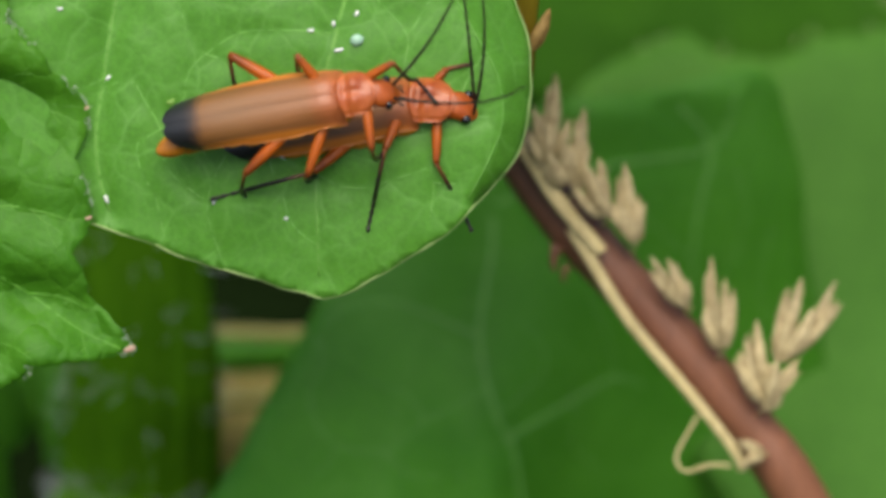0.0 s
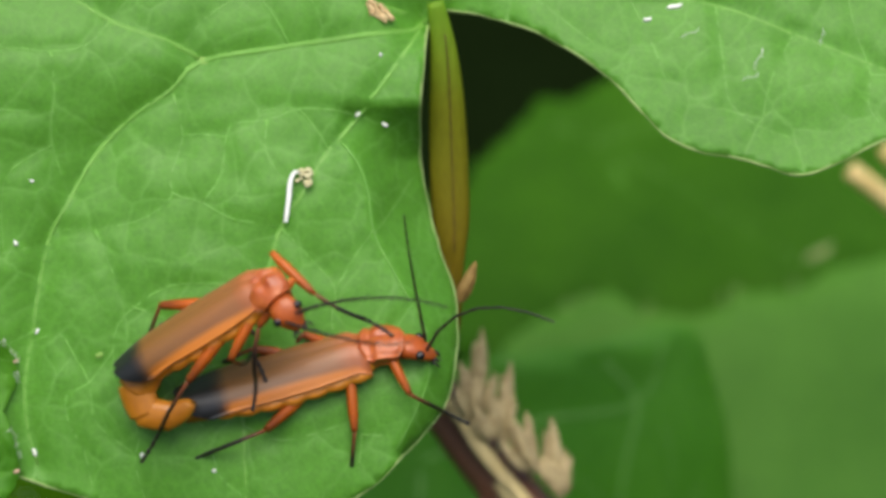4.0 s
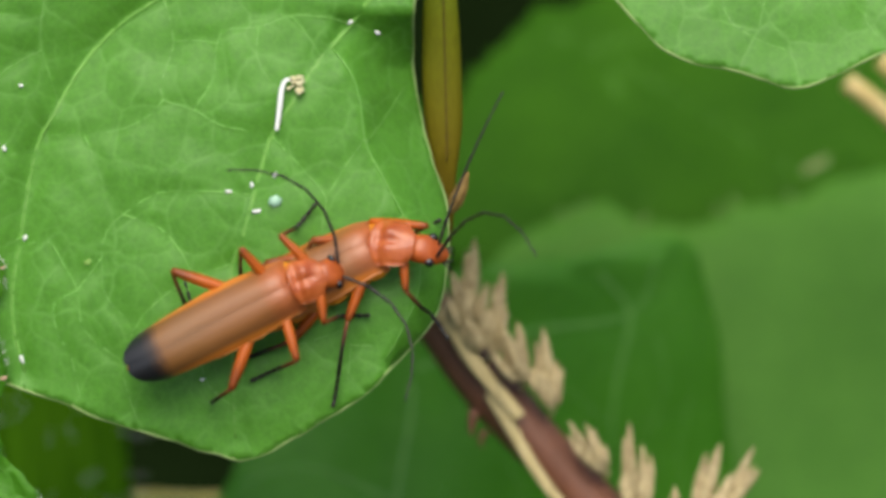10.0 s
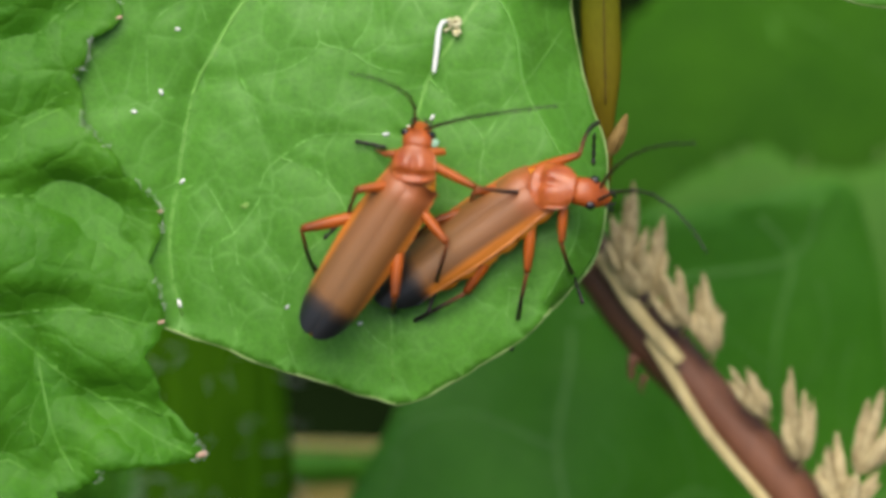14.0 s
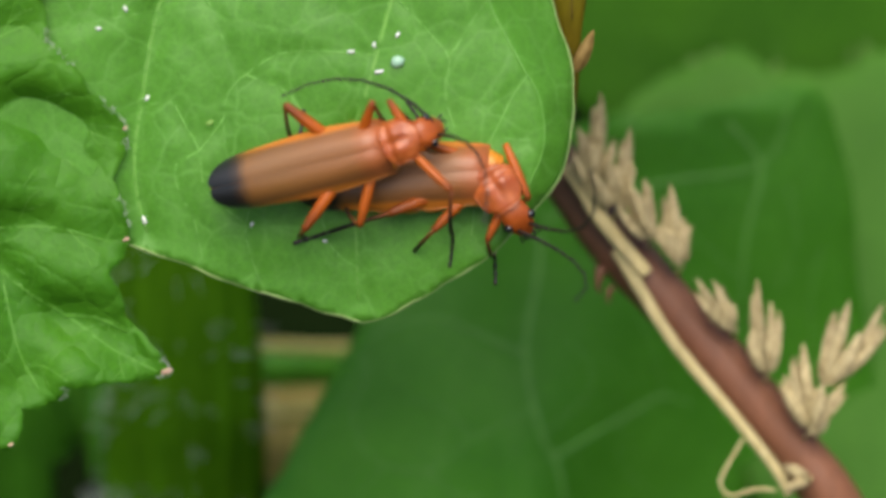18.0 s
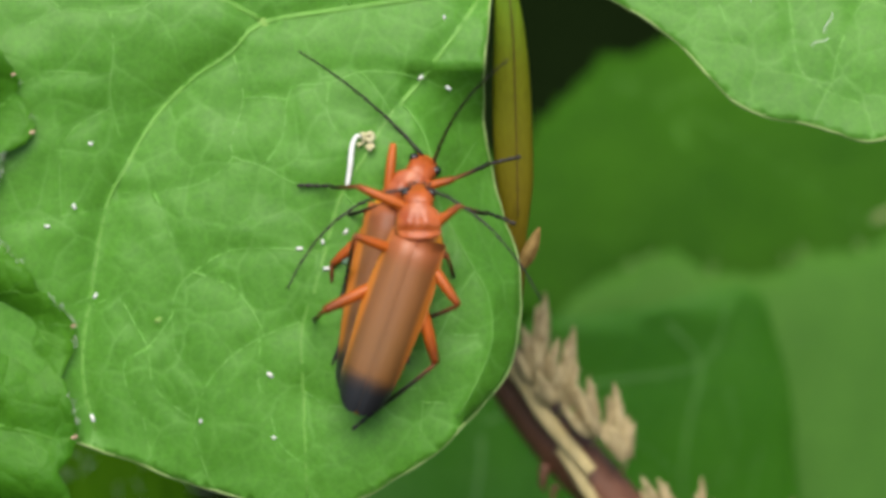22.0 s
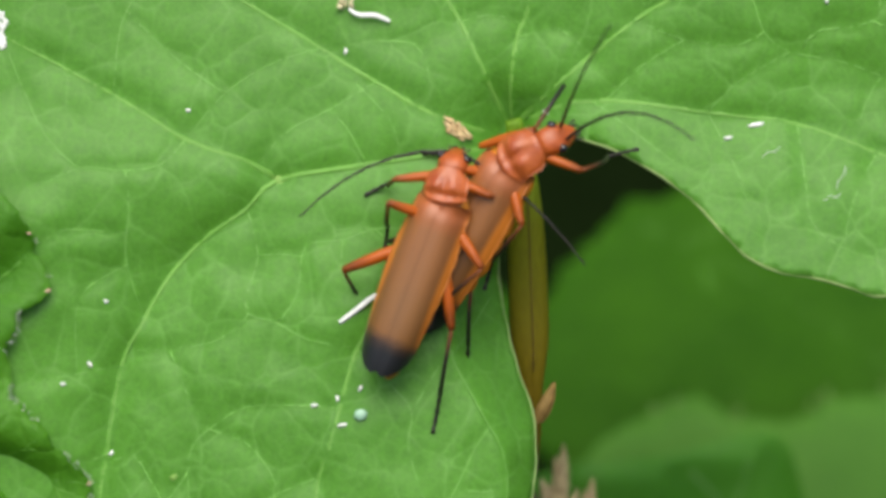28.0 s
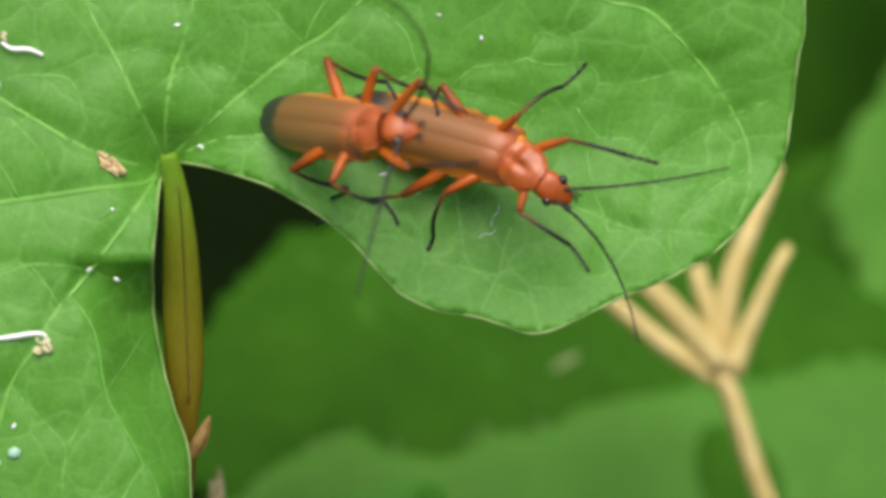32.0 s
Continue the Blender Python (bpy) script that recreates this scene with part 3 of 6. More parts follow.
HUB_NET = [[(-2.0, 13.0), (-0.8, 12.9), (-0.4, 12.1), (-0.3, 10.8)], [(-2.6, 11.7), (-1.6, 10.6), (-1.2, 9.4)], [(0.6, 13.6), (1.6, 13.8), (2.5, 13.5)], [(2.35, 13.1), (3.6, 13.3), (4.6, 12.5)], [(3.0, 15.2), (4.6, 15.6), (6.3, 13.9)], [(6.3, 13.9), (7.2, 15.4), (9.2, 16.4)], [(5.0, 11.1), (6.2, 12.2), (7.4, 12.9)], [(8.1, 10.7), (9.0, 11.6), (10.6, 12.5)], [(-0.3, 15.4), (1.4, 15.4), (3.0, 15.2)]]
LOOPS = [HEM] + LOBE_NET + LOBE_EDGE + OUTER_NET + RIGHT_NET + RIGHT_EDGE + HUB_NET
FOLD_LINE, HEM_LINE = np.array(FOLD), np.array(HEM)


def ease(k):
    k = min(1.0, max(0.0, k))
    return k * k * (3 - 2 * k)


def main_depth(x, z):
    """Gentle swells; the blade rises on both sides of the fold vein and bends back, at the hem and towards its stalk."""
    y = 0.14 * noise.noise((x * 0.16, z * 0.16, 3.0)) + 0.13 * noise.noise((x * 0.55, z * 0.55, 5.0)) + 0.05 * noise.noise((x * 1.1, z * 1.1, 9.0))
    if x < 2.5 or (x < 3.2 and z < 5):
        d = seg_dist(x, z, FOLD_LINE)
        out = x < np.interp(z, FOLD_LINE[::-1, 1], FOLD_LINE[::-1, 0])
        y += -0.26 * d / (1 + 0.08 * d) * ease(max((2.4 - x) / 9, (9.5 - z) / 5)) * (1 - 0.8 * ease((z - 7.5) / 4)) if out else -0.18 * d / (1 + 0.22 * d) * min(1.0, max(0.0, (9.5 - z) / 4))
        if z < 7.4 and x > np.interp(z, HEM_LINE[::-1, 1], HEM_LINE[::-1, 0]):
            y += 1.3 * seg_dist(x, z, HEM_LINE) * min(1.0, (7.4 - z) / 1.6)
    else:
        y += 0.0035 * (x - 12) ** 2 - 0.3 - 0.13 * max(0.0, z - 11.5) * ease((x - 2.5) / 6) + 0.2 * min(0.0, z - 10.5) * min(1.0, (x - 2.5) / 4)
    y += 0.09 * max(0.0, z - 9.5) * ease((5 - x) / 5)
    y += 0.1 * max(0.0, z - 15.5) ** 2 + 0.018 * max(0.0, -1.0 - max(z, -8.0)) ** 2
    y += 0.9 * math.exp(-((x - 2.1) ** 2 + (z - 10.4) ** 2) / 1.6)
    return y


main_leaf, main_relief, _ = leaf("bindweed_leaf", "fresh green heart-shaped bindweed leaf with pale veins and white flecks", OUTLINE, main_depth, MAIN_VEINS, LEAF, LEAF_VEIN, 0.22, 0.12, 0.06, 0.09, 1.9, 4, 3.0, margin=(RIM, 0.046), loops=LOOPS, fine=False, lift=0.004, groove=0.12, net_mat=LEAF_NET, raised=0.014)

# ---- the stalk that carries it ----
PET = [(2.2, 0.75, 10.6), (2.4, 1.1, 9.6), (2.52, 1.5, 8.3), (2.6, 2.3, 6.2), (2.66, 2.9, 4.3), (2.68, 3.3, 2.9), (2.7, 3.8, 1.7), (2.6, 5.2, 0.2), (2.2, 10.5, -2.2)]
link("leaf_stalk", *tube(spline(PET, 0.25), lambda t: (0.25 + 0.37 * math.sin(min(1, t * 3.4) * math.pi * 0.5)) * (1 - 0.45 * ease((t - 0.36) / 0.16)), 14, 0.5), PETIOLE, main_leaf)
link("groove", *tube([(x + 0.1, y - 0.33, z) for x, y, z in spline(PET[1:6], 0.3)], lambda t: 0.022, 5, 0.6), GROOVE, main_leaf)


def flake(length, width, curl, seed, thick=0.035, rows=10, cols=6):
    """A thin curled scale along +x, pointed at both ends."""
    rng = random.Random(seed)
    top = []
    for i in range(rows + 1):
        t = i / rows
        w = width * 1.75 * (t + 0.04) ** 0.5 * (1 - t) ** 0.85 + 0.012
        for j in range(cols + 1):
            s = j / cols * 2 - 1
            top.append((length * t, -curl * (1 - s * s) * w - 0.2 * curl * math.sin(t * 3) - 0.03 * (j % 2) + rng.uniform(-0.015, 0.015), w * s))
    n, faces = len(top), []
    verts = top + [(x, y + thick, z) for x, y, z in top]
    c = cols + 1
    for i in range(rows):
        for j in range(cols):
            a = i * c + j
            faces += [[a, a + c, a + c + 1, a + 1], [a + n, a + n + 1, a + n + c + 1, a + n + c]]
        for a, b in ((i * c, i * c + c), (i * c + cols, i * c + c + cols)):
            faces.append([a, b, b + n, a + n])
    return verts, faces


def turned(m, vf):
    v, f = vf
    return [tuple(m @ Vector(p)) for p in v], f


def place(x, y, z, angle, tip=0, roll=0):
    """Millimetre pose in picture space: turned by angle in the picture plane, tipped out of it."""
    return Matrix.Translation((x, y, z)) @ Matrix.Rotation(radians(-angle), 4, "Y") @ Matrix.Rotation(radians(tip), 4, "Z") @ Matrix.Rotation(radians(roll), 4, "X")


bract = link("bract", *turned(place(2.85, 1.9, 1.3, 66, 0, 20), flake(1.4, 0.3, 0.6, 3)), BRACT, main_leaf)

# ---- the brown stem with straw and dry grass husks ----
stem = thing("bramble", "reddish brown woody cane running down behind the leaf", "plant")
STEM = [(-6, 17.5, 10), (-2.2, 15.5, 4), (0.6, 13.5, 0.4), (2.6, 12.6, -2.1), (3.7, 12.2, -3.6), (5.3, 12, -5.5), (7.2, 12, -7.6), (9.0, 12, -9.7), (10.6, 12, -11.6), (12.1, 12.2, -13.8), (16, 14, -21), (24, 30, -38), (34, 80, -90), (40, 160, -200)]
link("cane", *tube(spline(STEM, 0.3), lambda t: 0.9 + 0.04 * math.sin(t * 300), 14), BARK, stem)
for x, y, z, ang, s in ((3.95, 11.6, -5.2, 250, 0.8), (4.3, 11.7, -5.9, 235, 0.5), (4.6, 11.5, -5.0, 200, 0.4)):
    link("thorn", *turned(place(x, y, z, ang), tube([(0, 0, 0), (0.4 * s, 0, 0), (0.9 * s, 0, 0.1), (1.1 * s, 0, 0.25)], lambda t: 0.3 * s * (1 - 0.85 * t), 7)), BARK, stem)

straw = thing("straw", "pale dry grass straw lying along the brown stem", "straw")
link("blade", *tube(spline([(2.75, 10.9, -1.8), (3.3, 10.7, -2.6), (3.9, 10.6, -3.6), (5.4, 10.6, -5.4)], 0.2), lambda t: 0.3 - 0.06 * t, 7, 0.4), STRAW, straw)
link("sheath", *tube(spline([(4.4, 10.9, -4.6), (5.0, 10.8, -5.6), (6.3, 10.8, -7.7), (8.2, 10.9, -10.0), (9.7, 11, -11.9), (10.2, 11, -12.8)], 0.2), lambda t: 0.23 - 0.05 * t, 7, 0.5), STRAW, straw)
link("thread", *tube(spline([(8.6, 10.6, -10.9), (8.0, 10.4, -11.9), (7.85, 10.3, -12.4), (8.2, 10.3, -12.75), (9.0, 10.4, -12.55), (9.7, 10.6, -12.6)], 0.12), lambda t: 0.055, 6), STRAW, straw)

# spikelets: base x, z, then for each glume its tip x, z, half width and how far it stands forward
SPIKELETS = [(3.6, -2.6, [(3.85, 0.6, 0.5, 0.0), (3.1, -0.5, 0.42, 0.3), (3.5, -1.0, 0.45, 0.5), (4.3, -0.9, 0.4, 0.2), (2.9, -1.3, 0.3, 0.5)]), (4.4, -3.4, [(4.85, -0.55, 0.42, 0.0), (4.1, -1.5, 0.45, 0.4), (3.5, -2.0, 0.4, 0.6), (4.9, -1.6, 0.32, 0.2)]),
             (5.6, -4.3, [(4.7, -2.3, 0.45, 0.3), (5.3, -2.2, 0.42, 0.1), (4.4, -3.0, 0.4, 0.6), (5.0, -3.1, 0.4, 0.7)]), (6.55, -5.2, [(6.15, -2.4, 0.42, 0.0), (6.65, -3.5, 0.36, 0.0), (5.3, -3.4, 0.42, 0.4), (5.8, -3.7, 0.42, 0.5), (6.2, -4.2, 0.3, 0.6)]),
             (8.4, -7.3, [(7.0, -5.5, 0.38, 0.2), (7.6, -5.6, 0.36, 0.0), (7.2, -6.2, 0.34, 0.5), (8.1, -6.2, 0.3, 0.3)]), (9.45, -8.8, [(9.05, -5.55, 0.45, 0.0), (9.6, -7.0, 0.36, 0.2), (8.9, -7.1, 0.4, 0.4), (9.5, -6.3, 0.32, 0.1)]),
             (10.8, -10.7, [(10.6, -7.7, 0.48, 0.1), (9.8, -9.0, 0.42, 0.4), (10.2, -8.3, 0.45, 0.3), (12.0, -8.95, 0.4, 0.1), (11.2, -8.9, 0.45, 0.5), (11.45, -10.0, 0.36, 0.4)]), (11.2, -9.3, [(12.1, -6.25, 0.5, 0.0), (13.25, -6.4, 0.42, 0.1), (13.4, -7.15, 0.4, 0.3), (12.4, -7.3, 0.5, 0.5), (11.6, -7.4, 0.42, 0.3)]),
             (10.9, -12.2, [(10.0, -12.6, 0.3, 0.4), (9.9, -11.7, 0.32, 0.3)])]
for i, (bx, bz, glumes) in enumerate(SPIKELETS):
    rng = random.Random(40 + i)
    husk = thing("grass_husk", "pale straw-coloured dry grass husk caught on the brown cane", "grass husk", "husks on the brown cane")
    link("rachis", *tube([(bx - 0.15, 11.3, bz - 0.25), (bx, 10.8, bz), (bx + 0.35 * (glumes[0][0] - bx), 10.6, bz + 0.35 * (glumes[0][1] - bz))], lambda t: 0.07 - 0.03 * t, 6), STRAW, husk)
    for k, (tx, tz, half, front) in enumerate(glumes):
        x0, z0 = bx + 0.18 * (tx - bx) + rng.uniform(-0.12, 0.12), bz + 0.12 * (tz - bz) + rng.uniform(-0.1, 0.1)
        ang, size = math.degrees(math.atan2(tz - z0, tx - x0)), math.hypot(tx - x0, tz - z0)
        for n, (turn_by, short, back) in enumerate(((0, 1.0, 0.0), (rng.uniform(5, 11) * (-1) ** k, 0.84, 0.16))):
            link("glume", *turned(place(x0, 10.75 - front * 0.8 + back, z0, ang + turn_by, rng.uniform(-12, 6), rng.uniform(-45, 45)), flake(size * short, half * rng.uniform(0.62, 0.78), rng.uniform(0.6, 1.0), i * 17 + k * 2 + n)), HUSK, husk)

# ---- the toothed leaf in front ----
TOOTHED = [(-15.4, 11.5), (-13.9, 10.2), (-13.5, 8.5), (-12.35, 7.2), (-12.3, 6.6), (-11.75, 5.45), (-12.75, 4.75), (-13.15, 3.6), (-13.0, 2.15), (-12.45, 1.7), (-11.75, 0.75), (-10.65, -0.4), (-11.05, -1.9),
           (-10.6, -3.75), (-11.15, -4.8), (-10.75, -6.1), (-9.35, -7.8), (-11.3, -8.15), (-12.5, -8.15), (-12.8, -8.7), (-13.8, -8.85), (-14.0, -9.95), (-14.5, -10.1), (-15.6, -9.7), (-18, -11), (-23, -10), (-27, -4), (-28, 4), (-24, 10), (-19, 12)]
TOOTH_VEINS = [[(-24, -1.0), (-19.5, -2.0), (-15.9, -3.6), (-14.0, -5.1), (-12.4, -6.2), (-11.0, -7.2), (-9.5, -7.9)], [(-19.5, -2.0), (-16.2, -3.4), (-14.5, -3.4), (-12.8, -3.4), (-11.0, -3.9)], [(-24, -1.0), (-20, 0.2), (-16.2, 0.05), (-13.6, 0.05), (-12.2, -0.2), (-10.9, -0.4)], [(-14.5, -4.7), (-14.2, -6.1), (-13.8, -7.5), (-13.0, -8.8)], [(-18, -6.5), (-16.2, -8.0), (-15.3, -7.9), (-14.3, -8.5)], [(-12.7, -6.1), (-11.7, -6.1), (-10.7, -6.6)], [(-20, 0.2), (-16.2, 1.4), (-15.2, 1.9), (-14.3, 2.4), (-13.6, 2.7)], [(-22, 1.5), (-17.5, 5.0), (-15, 4.6), (-13.6, 5.6), (-12.0, 6.9)], [(-13.6, 0.05), (-12.8, -0.4), (-12.7, -1.2), (-11.9, -1.7)]]


def tooth_depth(x, z):
    return -0.55 + main_depth(x, max(z, -3.5)) + 0.3 * noise.noise((x * 0.35, z * 0.35, 1.0)) + 0.2 * noise.noise((x * 0.8, z * 0.8, 7.0))


toothed, tooth_relief, tooth_bounds = leaf("toothed_leaf", "bright green coarsely toothed leaf with quilted hairy surface", TOOTHED, tooth_depth, TOOTH_VEINS, SPIKY, TOOTH_VEIN, 0.28, 0.14, 0.05, 0.062, 1.5, 8, 2.4, teeth=0.14, groove=0.45, spread=0.75, lift=0.01)
for x, z, r in ((-10.72, -0.4, 0.09), (-10.68, -3.75, 0.12), (-9.45, -7.75, 0.2), (-11.85, 5.42, 0.11), (-12.4, 7.15, 0.08), (-14.1, -9.9, 0.09)):
    link("tooth_tip", *turned(place(x, tooth_relief(x, z) - 0.02, z, 200), tube([(-0.6 * r, 0, 0), (-0.2 * r, 0, 0), (0.6 * r, 0, 0), (1.2 * r, 0, 0)], lambda t: r * (0.2 + 1.2 * t * (1 - t)), 7, 0.6)), TOOTH_TIP, toothed)
rng = random.Random(5)
hairs = []
for i in range(len(tooth_bounds)):
    (x, z), (x2, z2) = tooth_bounds[i], tooth_bounds[(i + 1) % len(tooth_bounds)]
    if x < -16 or x2 < -16:
        continue
    for k in range(3 if noise.noise((x * 0.8, z * 0.8, 2.0)) > 0.1 else 0):
        t = rng.random()
        px, pz = x + (x2 - x) * t, z + (z2 - z) * t
        ang = math.degrees(math.atan2(z2 - z, x2 - x)) + rng.uniform(30, 150) * rng.choice((1, 1, -1))
        hairs.append(turned(place(px, tooth_relief(px, pz) - rng.uniform(0, 0.08), pz, ang, rng.uniform(-50, 50)), tube([(0, 0, 0), (0.07, 0, 0.01), (rng.uniform(0.1, 0.2), 0, 0.04)], lambda t: 0.011 * (1 - 0.7 * t), 3)))
tagged(link("hair_fringe", *joined(hairs), HAIR, toothed), "fine pale hairs along the leaf edge", kind="stuff")

# ---- leaves behind ----
def flat_depth(y, tilt_x=0.0, tilt_z=0.0, swell=0.6, seed=0, cx=0.0, cz=0.0):
    return lambda x, z: y + tilt_x * (x - cx) + tilt_z * (z - cz) + swell * noise.noise((x * 0.1, z * 0.1, seed))


dark_leaf = leaf("bindweed_leaf", "broad darker green bindweed leaf behind the brown stem", [(-4.6, -7.8), (-3.4, -5.4), (-1, -2.5), (3.5, -0.6), (7.7, 0.0), (11.8, 0.75), (12.9, -1.3), (13.5, -3.4), (13.8, -6.5), (14.4, -9.2), (14.8, -12.1), (14.3, -16), (11, -24), (4, -32), (-6, -28), (-11.5, -20), (-8.6, -14.9), (-7.5, -13.2), (-5.8, -10.1)],
     lambda x, z: flat_depth(22, 0.02, 0.15, 0.8, 2, 4, -8)(x, z) + 0.34 * max(0.0, x - 1.5) + 0.4 * (z + 8) * ease((1.5 - x) / 4) - 0.42 * (z + 8) * ease((x - 1.5) / 4),
     [[(1.9, -4.2), (1.9, -5.8), (1.4, -9.0), (2.0, -11.9), (2.8, -14.2), (4, -26)], [(1.4, -9.0), (0.0, -8.4), (-1.9, -7.7), (-3.5, -8.0), (-4.4, -8.5)], [(1.9, -4.2), (6, -2.8), (10.0, -2.1), (11.0, 0.0)], [(8.8, -0.6), (10.0, -2.1), (9.6, -4.3), (9.4, -6.4), (9.8, -10)], [(2.3, -12.8), (4.9, -11.5), (6.5, -10.7), (7.6, -11.1)]],
     BACK, BACK_VEIN, 0.8, 0.16, 0.1, 0.085, 2.6, 12, 4.0, fine=False, lift=0.09,
     loops=[[(-4.6, -8.9), (-4.3, -9.7), (-4.8, -10.9), (-4.4, -12.2), (-3.7, -12.8), (-4.6, -13.8)], [(-3.7, -12.8), (-2.1, -12.9), (-0.7, -12.0), (-1.5, -10.9), (-2.9, -10.5)], [(2.0, -11.9), (3.0, -11.1), (3.8, -10.3), (3.7, -9.3), (2.8, -8.4)], [(5.5, -7.6), (6.1, -8.8), (6.5, -10.7)],
            [(9.4, -6.4), (7.7, -4.9), (6.6, -4.3)], [(11.0, -2.9), (11.4, -4.7), (10.8, -6.8)], [(4.9, -11.5), (4.9, -13.2), (5.9, -14.2)], [(-2.1, -12.9), (-1.1, -13.8), (0.8, -14.0)], [(-0.7, -12.0), (0.7, -11.4), (1.7, -10.8)], [(12.4, -5.2), (12.0, -7.4), (12.6, -9.6)]])[0]
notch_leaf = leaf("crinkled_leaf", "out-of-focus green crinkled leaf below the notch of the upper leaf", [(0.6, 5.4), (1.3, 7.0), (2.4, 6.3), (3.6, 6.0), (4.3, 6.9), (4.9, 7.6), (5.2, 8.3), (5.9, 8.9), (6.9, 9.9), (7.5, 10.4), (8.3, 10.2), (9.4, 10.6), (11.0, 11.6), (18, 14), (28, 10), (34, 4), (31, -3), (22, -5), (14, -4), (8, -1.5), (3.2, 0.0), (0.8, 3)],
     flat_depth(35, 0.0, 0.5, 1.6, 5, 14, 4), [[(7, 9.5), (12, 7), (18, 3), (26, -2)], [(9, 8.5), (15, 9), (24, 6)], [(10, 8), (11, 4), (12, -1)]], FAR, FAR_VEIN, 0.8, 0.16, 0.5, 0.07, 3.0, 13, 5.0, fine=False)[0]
fold_leaf = leaf("crinkled_leaf", "blurred lighter green crinkled leaf with yellowed tips", [(4.2, -0.6), (5.3, -0.1), (6.6, 1.0), (8.1, 1.7), (9.4, 2.0), (10.5, 1.5), (11.6, 1.3), (13.1, 1.3), (14.2, 1.6), (15.2, 2.1), (16.9, 2.2), (19.9, 3.3), (23.2, 3.8), (26.6, 4.2), (30.4, 4.8), (36, 3), (36, -10), (28, -20), (16, -20), (8, -12), (3.5, -4)],
     flat_depth(32, 0.0, 0.4, 1.2, 6, 12, 0), [[(3, -1.5), (10, -1), (20, 0), (30, 1)]], YELLOWED, FAR_VEIN, 1.0, 0.16, 0.45, 0.07, 3.0, 14, 4.0)[0]
for k, (x, z) in enumerate(((8.0, 1.75), (8.8, 1.95), (11.3, 1.4), (14.3, 1.7), (15.0, 2.05), (17.4, 2.3))):
    link("dry_tip", *turned(place(x - 0.2, 32.2 + 0.4 * z, z - 0.05, 25 * k), flake(0.45, 0.09, 0.5, 80 + k)), RIM, fold_leaf)
leaf("crinkled_leaf", "blurred green toothed leaf deep in the hedge", [(33.6, 14.6), (32.6, 13.8), (31.8, 12.5), (31.7, 11.4), (30.7, 10.0), (31.5, 9.2), (31.2, 8.1), (32.1, 7.2), (31.8, 6.1), (32.8, 5.0), (32.5, 3.9), (33.4, 3.1), (38, 1), (46, 4), (48, 12), (42, 19), (36, 18)],
     flat_depth(45, 0.1, 0.4, 1.2, 9, 38, 9), [[(46, 6), (40, 9), (33, 10)], [(42, 8), (37, 13), (34, 14)]], YELLOWED, FAR_VEIN, 1.2, 0.16, 0.3, 0.07, 3.0, 15, 4.0)

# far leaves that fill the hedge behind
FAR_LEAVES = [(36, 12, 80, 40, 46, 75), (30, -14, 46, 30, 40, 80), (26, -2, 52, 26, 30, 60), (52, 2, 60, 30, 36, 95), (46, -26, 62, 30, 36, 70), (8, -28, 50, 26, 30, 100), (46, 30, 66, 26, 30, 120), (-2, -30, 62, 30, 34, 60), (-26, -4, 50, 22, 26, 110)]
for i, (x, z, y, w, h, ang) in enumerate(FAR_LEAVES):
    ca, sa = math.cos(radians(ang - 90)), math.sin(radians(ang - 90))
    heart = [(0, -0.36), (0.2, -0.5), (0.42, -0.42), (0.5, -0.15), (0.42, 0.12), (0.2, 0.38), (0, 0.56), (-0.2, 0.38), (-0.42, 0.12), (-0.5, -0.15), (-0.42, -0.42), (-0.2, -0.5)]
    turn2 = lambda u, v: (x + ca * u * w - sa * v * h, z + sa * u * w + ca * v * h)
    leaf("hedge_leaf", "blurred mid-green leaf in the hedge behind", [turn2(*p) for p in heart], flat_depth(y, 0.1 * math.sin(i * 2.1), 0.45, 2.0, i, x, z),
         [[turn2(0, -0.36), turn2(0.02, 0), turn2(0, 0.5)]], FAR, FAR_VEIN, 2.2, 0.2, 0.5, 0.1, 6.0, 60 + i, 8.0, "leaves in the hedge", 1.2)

# dark undergrowth below on the shaded side: grass blades and a yellowed cross stem
rng = random.Random(11)
for i, (x, z0, w, y) in enumerate(((-15.2, -5, 0.9, 32), (-16.8, -4, 0.8, 31), (-18.6, -6, 1.1, 34))):
    blade = thing("grass", "dark green shaded grass in the undergrowth", "grass", "grass in the undergrowth")
    link("blade", *tube(spline([(x + rng.uniform(-1, 1), y + 3, z0 + 9), (x, y, z0), (x + rng.uniform(-0.6, 0.6), y, z0 - 9), (x + rng.uniform(-2, 2), y + 10, z0 - 24), (x + rng.uniform(-3, 3), y + 120, z0 - 190)], 1.0), lambda t, w=w: w * min(1, 0.25 + 6 * t), 8, 0.18), GRASS, blade)
stalk = thing("hairy_stalk", "broad dark green ribbed stalk with pale hairs in the undergrowth", "stalk")
STALK_PATH = [(-11.2, 24, 4), (-11.4, 24, -3), (-11.35, 24.2, -7), (-11.2, 24.6, -10.5), (-11.4, 26, -14.5), (-12.5, 36, -40), (-14, 130, -200)]
core = spline(STALK_PATH, 1.0)


def stalk_radius(t):
    return 2.2 + 0.035 * min(60, t * (len(core) - 1))


